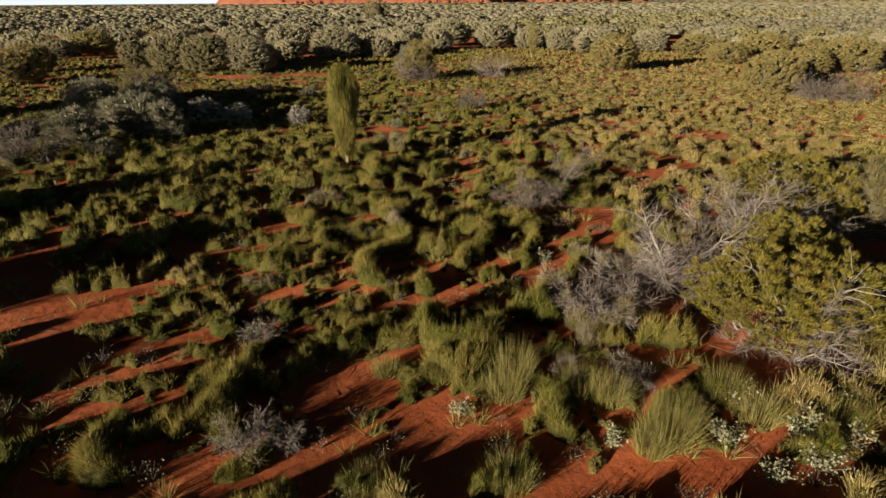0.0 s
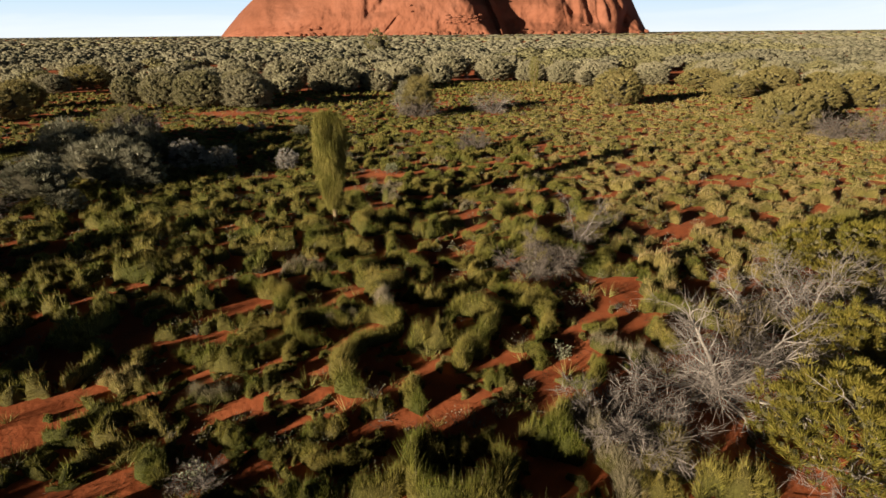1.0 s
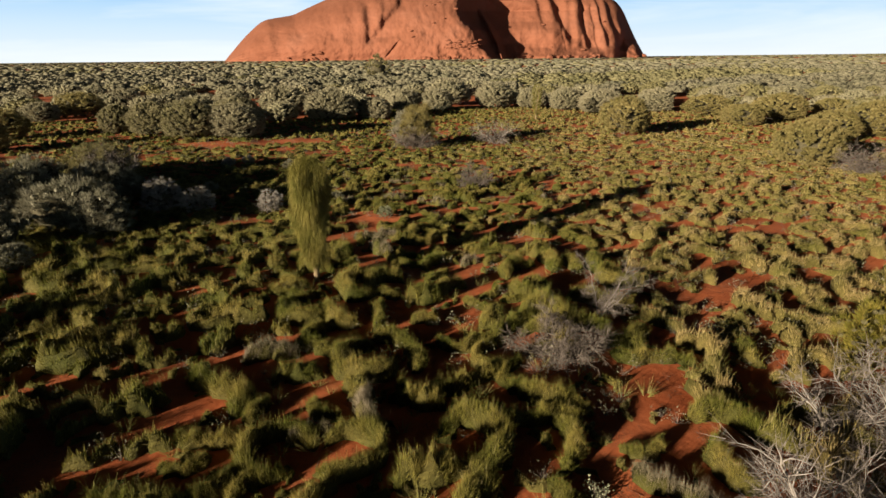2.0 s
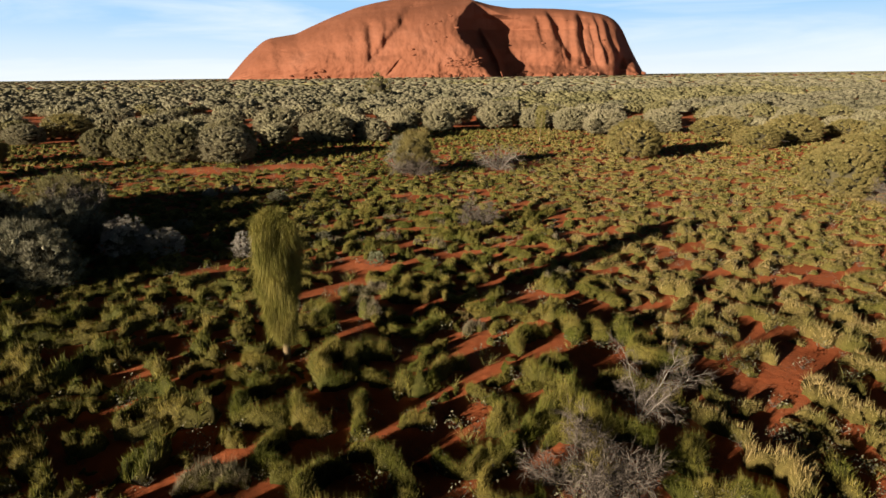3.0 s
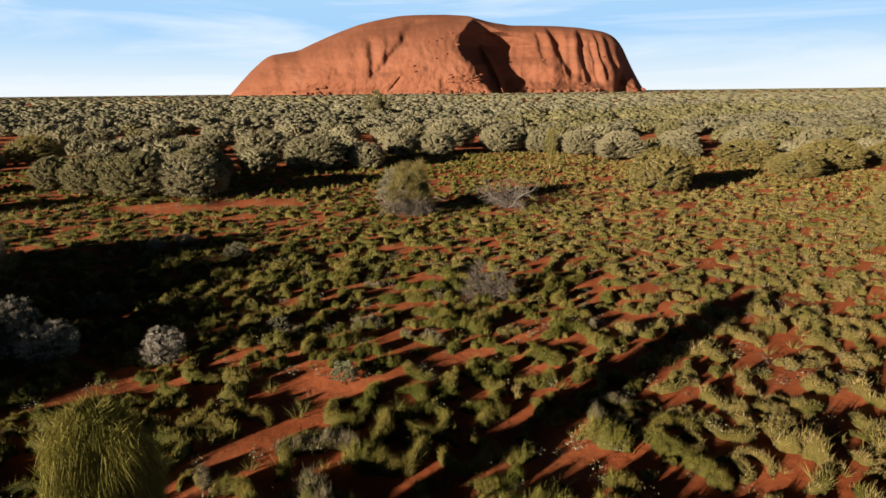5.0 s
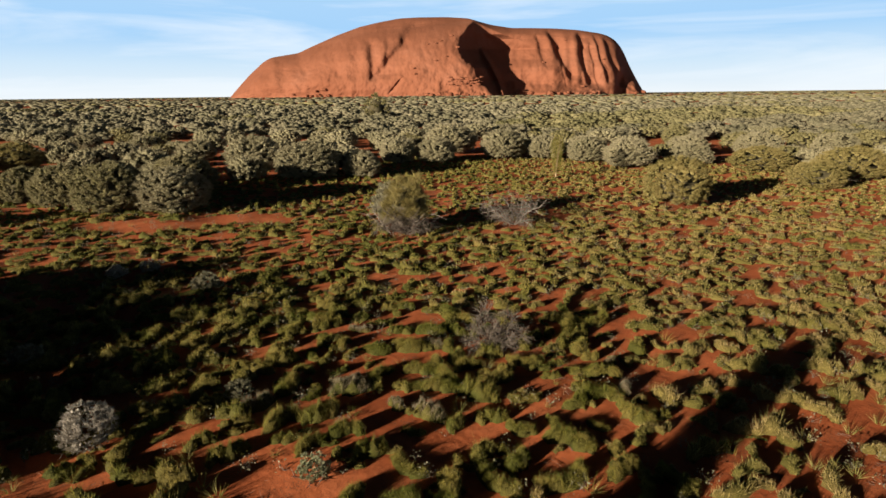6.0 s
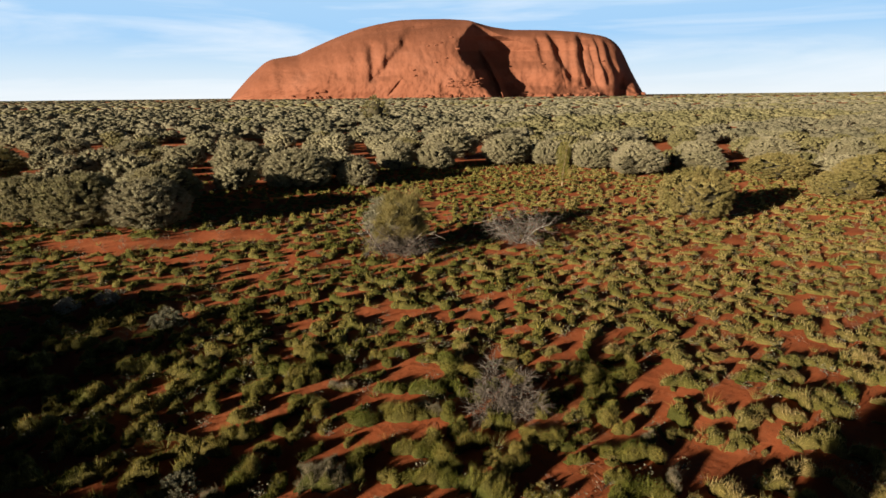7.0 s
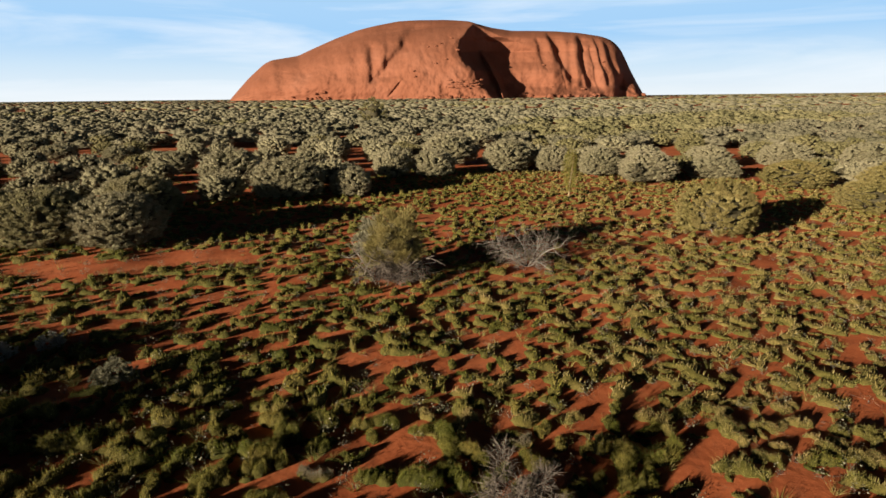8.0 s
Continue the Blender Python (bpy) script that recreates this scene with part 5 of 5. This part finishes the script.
for i, (x, y, r, h) in enumerate([(1.1, 7.1, 0.45, 0.65), (0.9, 6.6, 0.4, 0.5), (2.1, 6.65, 0.5, 0.5), (2.5, 6.5, 0.4, 0.5), (3.1, 5.7, 0.5, 0.55), (3.4, 6.0, 0.4, 0.5), (4.3, 6.65, 0.4, 0.5),
                                  (4.6, 6.1, 0.4, 0.45), (2.8, 5.5, 0.35, 0.4), (0.4, 6.8, 0.3, 0.35), (0.8, 4.9, 0.4, 0.4), (5.8, 6.0, 0.4, 0.45), (-1.0, 7.2, 0.3, 0.35), (-0.1, 7.0, 0.3, 0.35), (-1.05, 4.8, 0.35, 0.3)]):
    tussock(x, y, r * 1.3, h * 1.1, 800, 400 + i)
for i, (x, y, h) in enumerate([(5.3, 6.0, 0.4), (4.9, 5.15, 0.42), (4.5, 6.4, 0.4), (3.9, 5.65, 0.35), (5.0, 5.7, 0.4), (4.2, 5.0, 0.35), (5.6, 5.6, 0.4), (2.3, 5.6, 0.25), (5.9, 6.6, 0.35), (0.2, 6.2, 0.25), (-3.5, 8.3, 0.3), (3.2, 9.0, 0.3), (2.4, 11.5, 0.3)]):
    pale_plant(x, y, h, 9, 430 + i)
for i, (x, y, r, h) in enumerate([(-2.75, 5.35, 0.45, 0.5), (-2.2, 5.55, 0.4, 0.42), (-3.4, 8.2, 0.4, 0.35), (3.0, 6.9, 0.4, 0.4), (2.0, 7.0, 0.35, 0.35)]):
    dead_shrub("dead_bush", x, y, r, h, 9, 6, "low dry grey bush on red sand", 460 + i, ASHWOOD, 0.005, 0.008)


# small herbs, dry tufts and fallen twigs between the hummocks
def herb_arrays(rng, n, spread, h, leaf):
    az, q = rng.uniform(0, 6.28, n), np.sqrt(rng.random(n)) * spread
    at = np.stack([q * np.cos(az), q * np.sin(az), rng.uniform(0.15, 1, n) * h], 1)
    s = Soup().add(*leaves(rng, at, np.tile((0, 0, 1.0), (n, 1)), leaf, 0.8, 1.4), 0)
    b = np.zeros((n // 3, 3))
    s.add(*blades(rng, b, at[:n // 3], np.full(n // 3, 0.008)), 1)
    return s.arrays()


def tuft_arrays(rng, n, r, h):
    az = rng.uniform(0, 6.28, n)
    a = np.stack([0.2 * r * np.cos(az), 0.2 * r * np.sin(az), 0 * az], 1)
    b = a + np.stack([r * np.cos(az) * rng.random(n), r * np.sin(az) * rng.random(n), h * rng.uniform(0.4, 1.1, n)], 1)
    return Soup().add(*blades(rng, a, b, 0.0065 * rng.uniform(0.6, 1.4, n))).arrays()


def twig_arrays(rng, n, spread):
    a = np.stack([rng.uniform(-spread, spread, n), rng.uniform(-spread, spread, n), rng.uniform(0.0, 0.03, n)], 1)
    d = rng.normal(size=(n, 3)) * np.array((0.16, 0.16, 0.035))
    b = a + d
    b[:, 2] = np.maximum(b[:, 2], 0.006)
    return Soup().add(*blades(rng, a, b, 0.008 * rng.uniform(0.6, 1.4, n))).arrays()


def strew(count, y0, y1, xmax, smin, smax, kinds):
    rows = [[] for _ in range(kinds)]
    for _ in range(count):
        y = RNG.uniform(y0, y1)
        x = RNG.uniform(-1, 1) * min(xmax, 0.84 * y + 6)
        sc = RNG.uniform(smin, smax)
        rows[RNG.integers(0, kinds)].append((x, y, ground_z(x, y), RNG.uniform(0, 6.28), sc, sc))
    return rows


scatter([herb_arrays(np.random.default_rng(500 + i), 64, 0.17, 0.20, 0.015) for i in range(3)], strew(320, 4.5, 17, 16, 0.6, 1.3, 3), [SAGE, DEADWOOD], "herbs", "small grey-green herbs between the spinifex", "herb")
scatter([herb_arrays(np.random.default_rng(505 + i), 30, 0.20, 0.22, 0.028) for i in range(3)], strew(2400, 15, 60, 30, 0.6, 1.3, 3), [SAGE, DEADWOOD], "herbs", "small grey-green herbs between the spinifex", "herb")
scatter([tuft_arrays(np.random.default_rng(510 + i), 44, 0.28, 0.26) for i in range(3)], strew(1500, 4.5, 52, 26, 0.6, 1.3, 3), [STRAW], "dry_grass_tufts", "dry straw-coloured grass tufts between the spinifex", "grass")
scatter([twig_arrays(np.random.default_rng(520 + i), 16, 0.4) for i in range(3)], strew(700, 4.5, 44, 18, 0.6, 1.2, 3), [DEADWOOD], "fallen_twigs", "fallen grey twigs lying on the sand", "twigs")
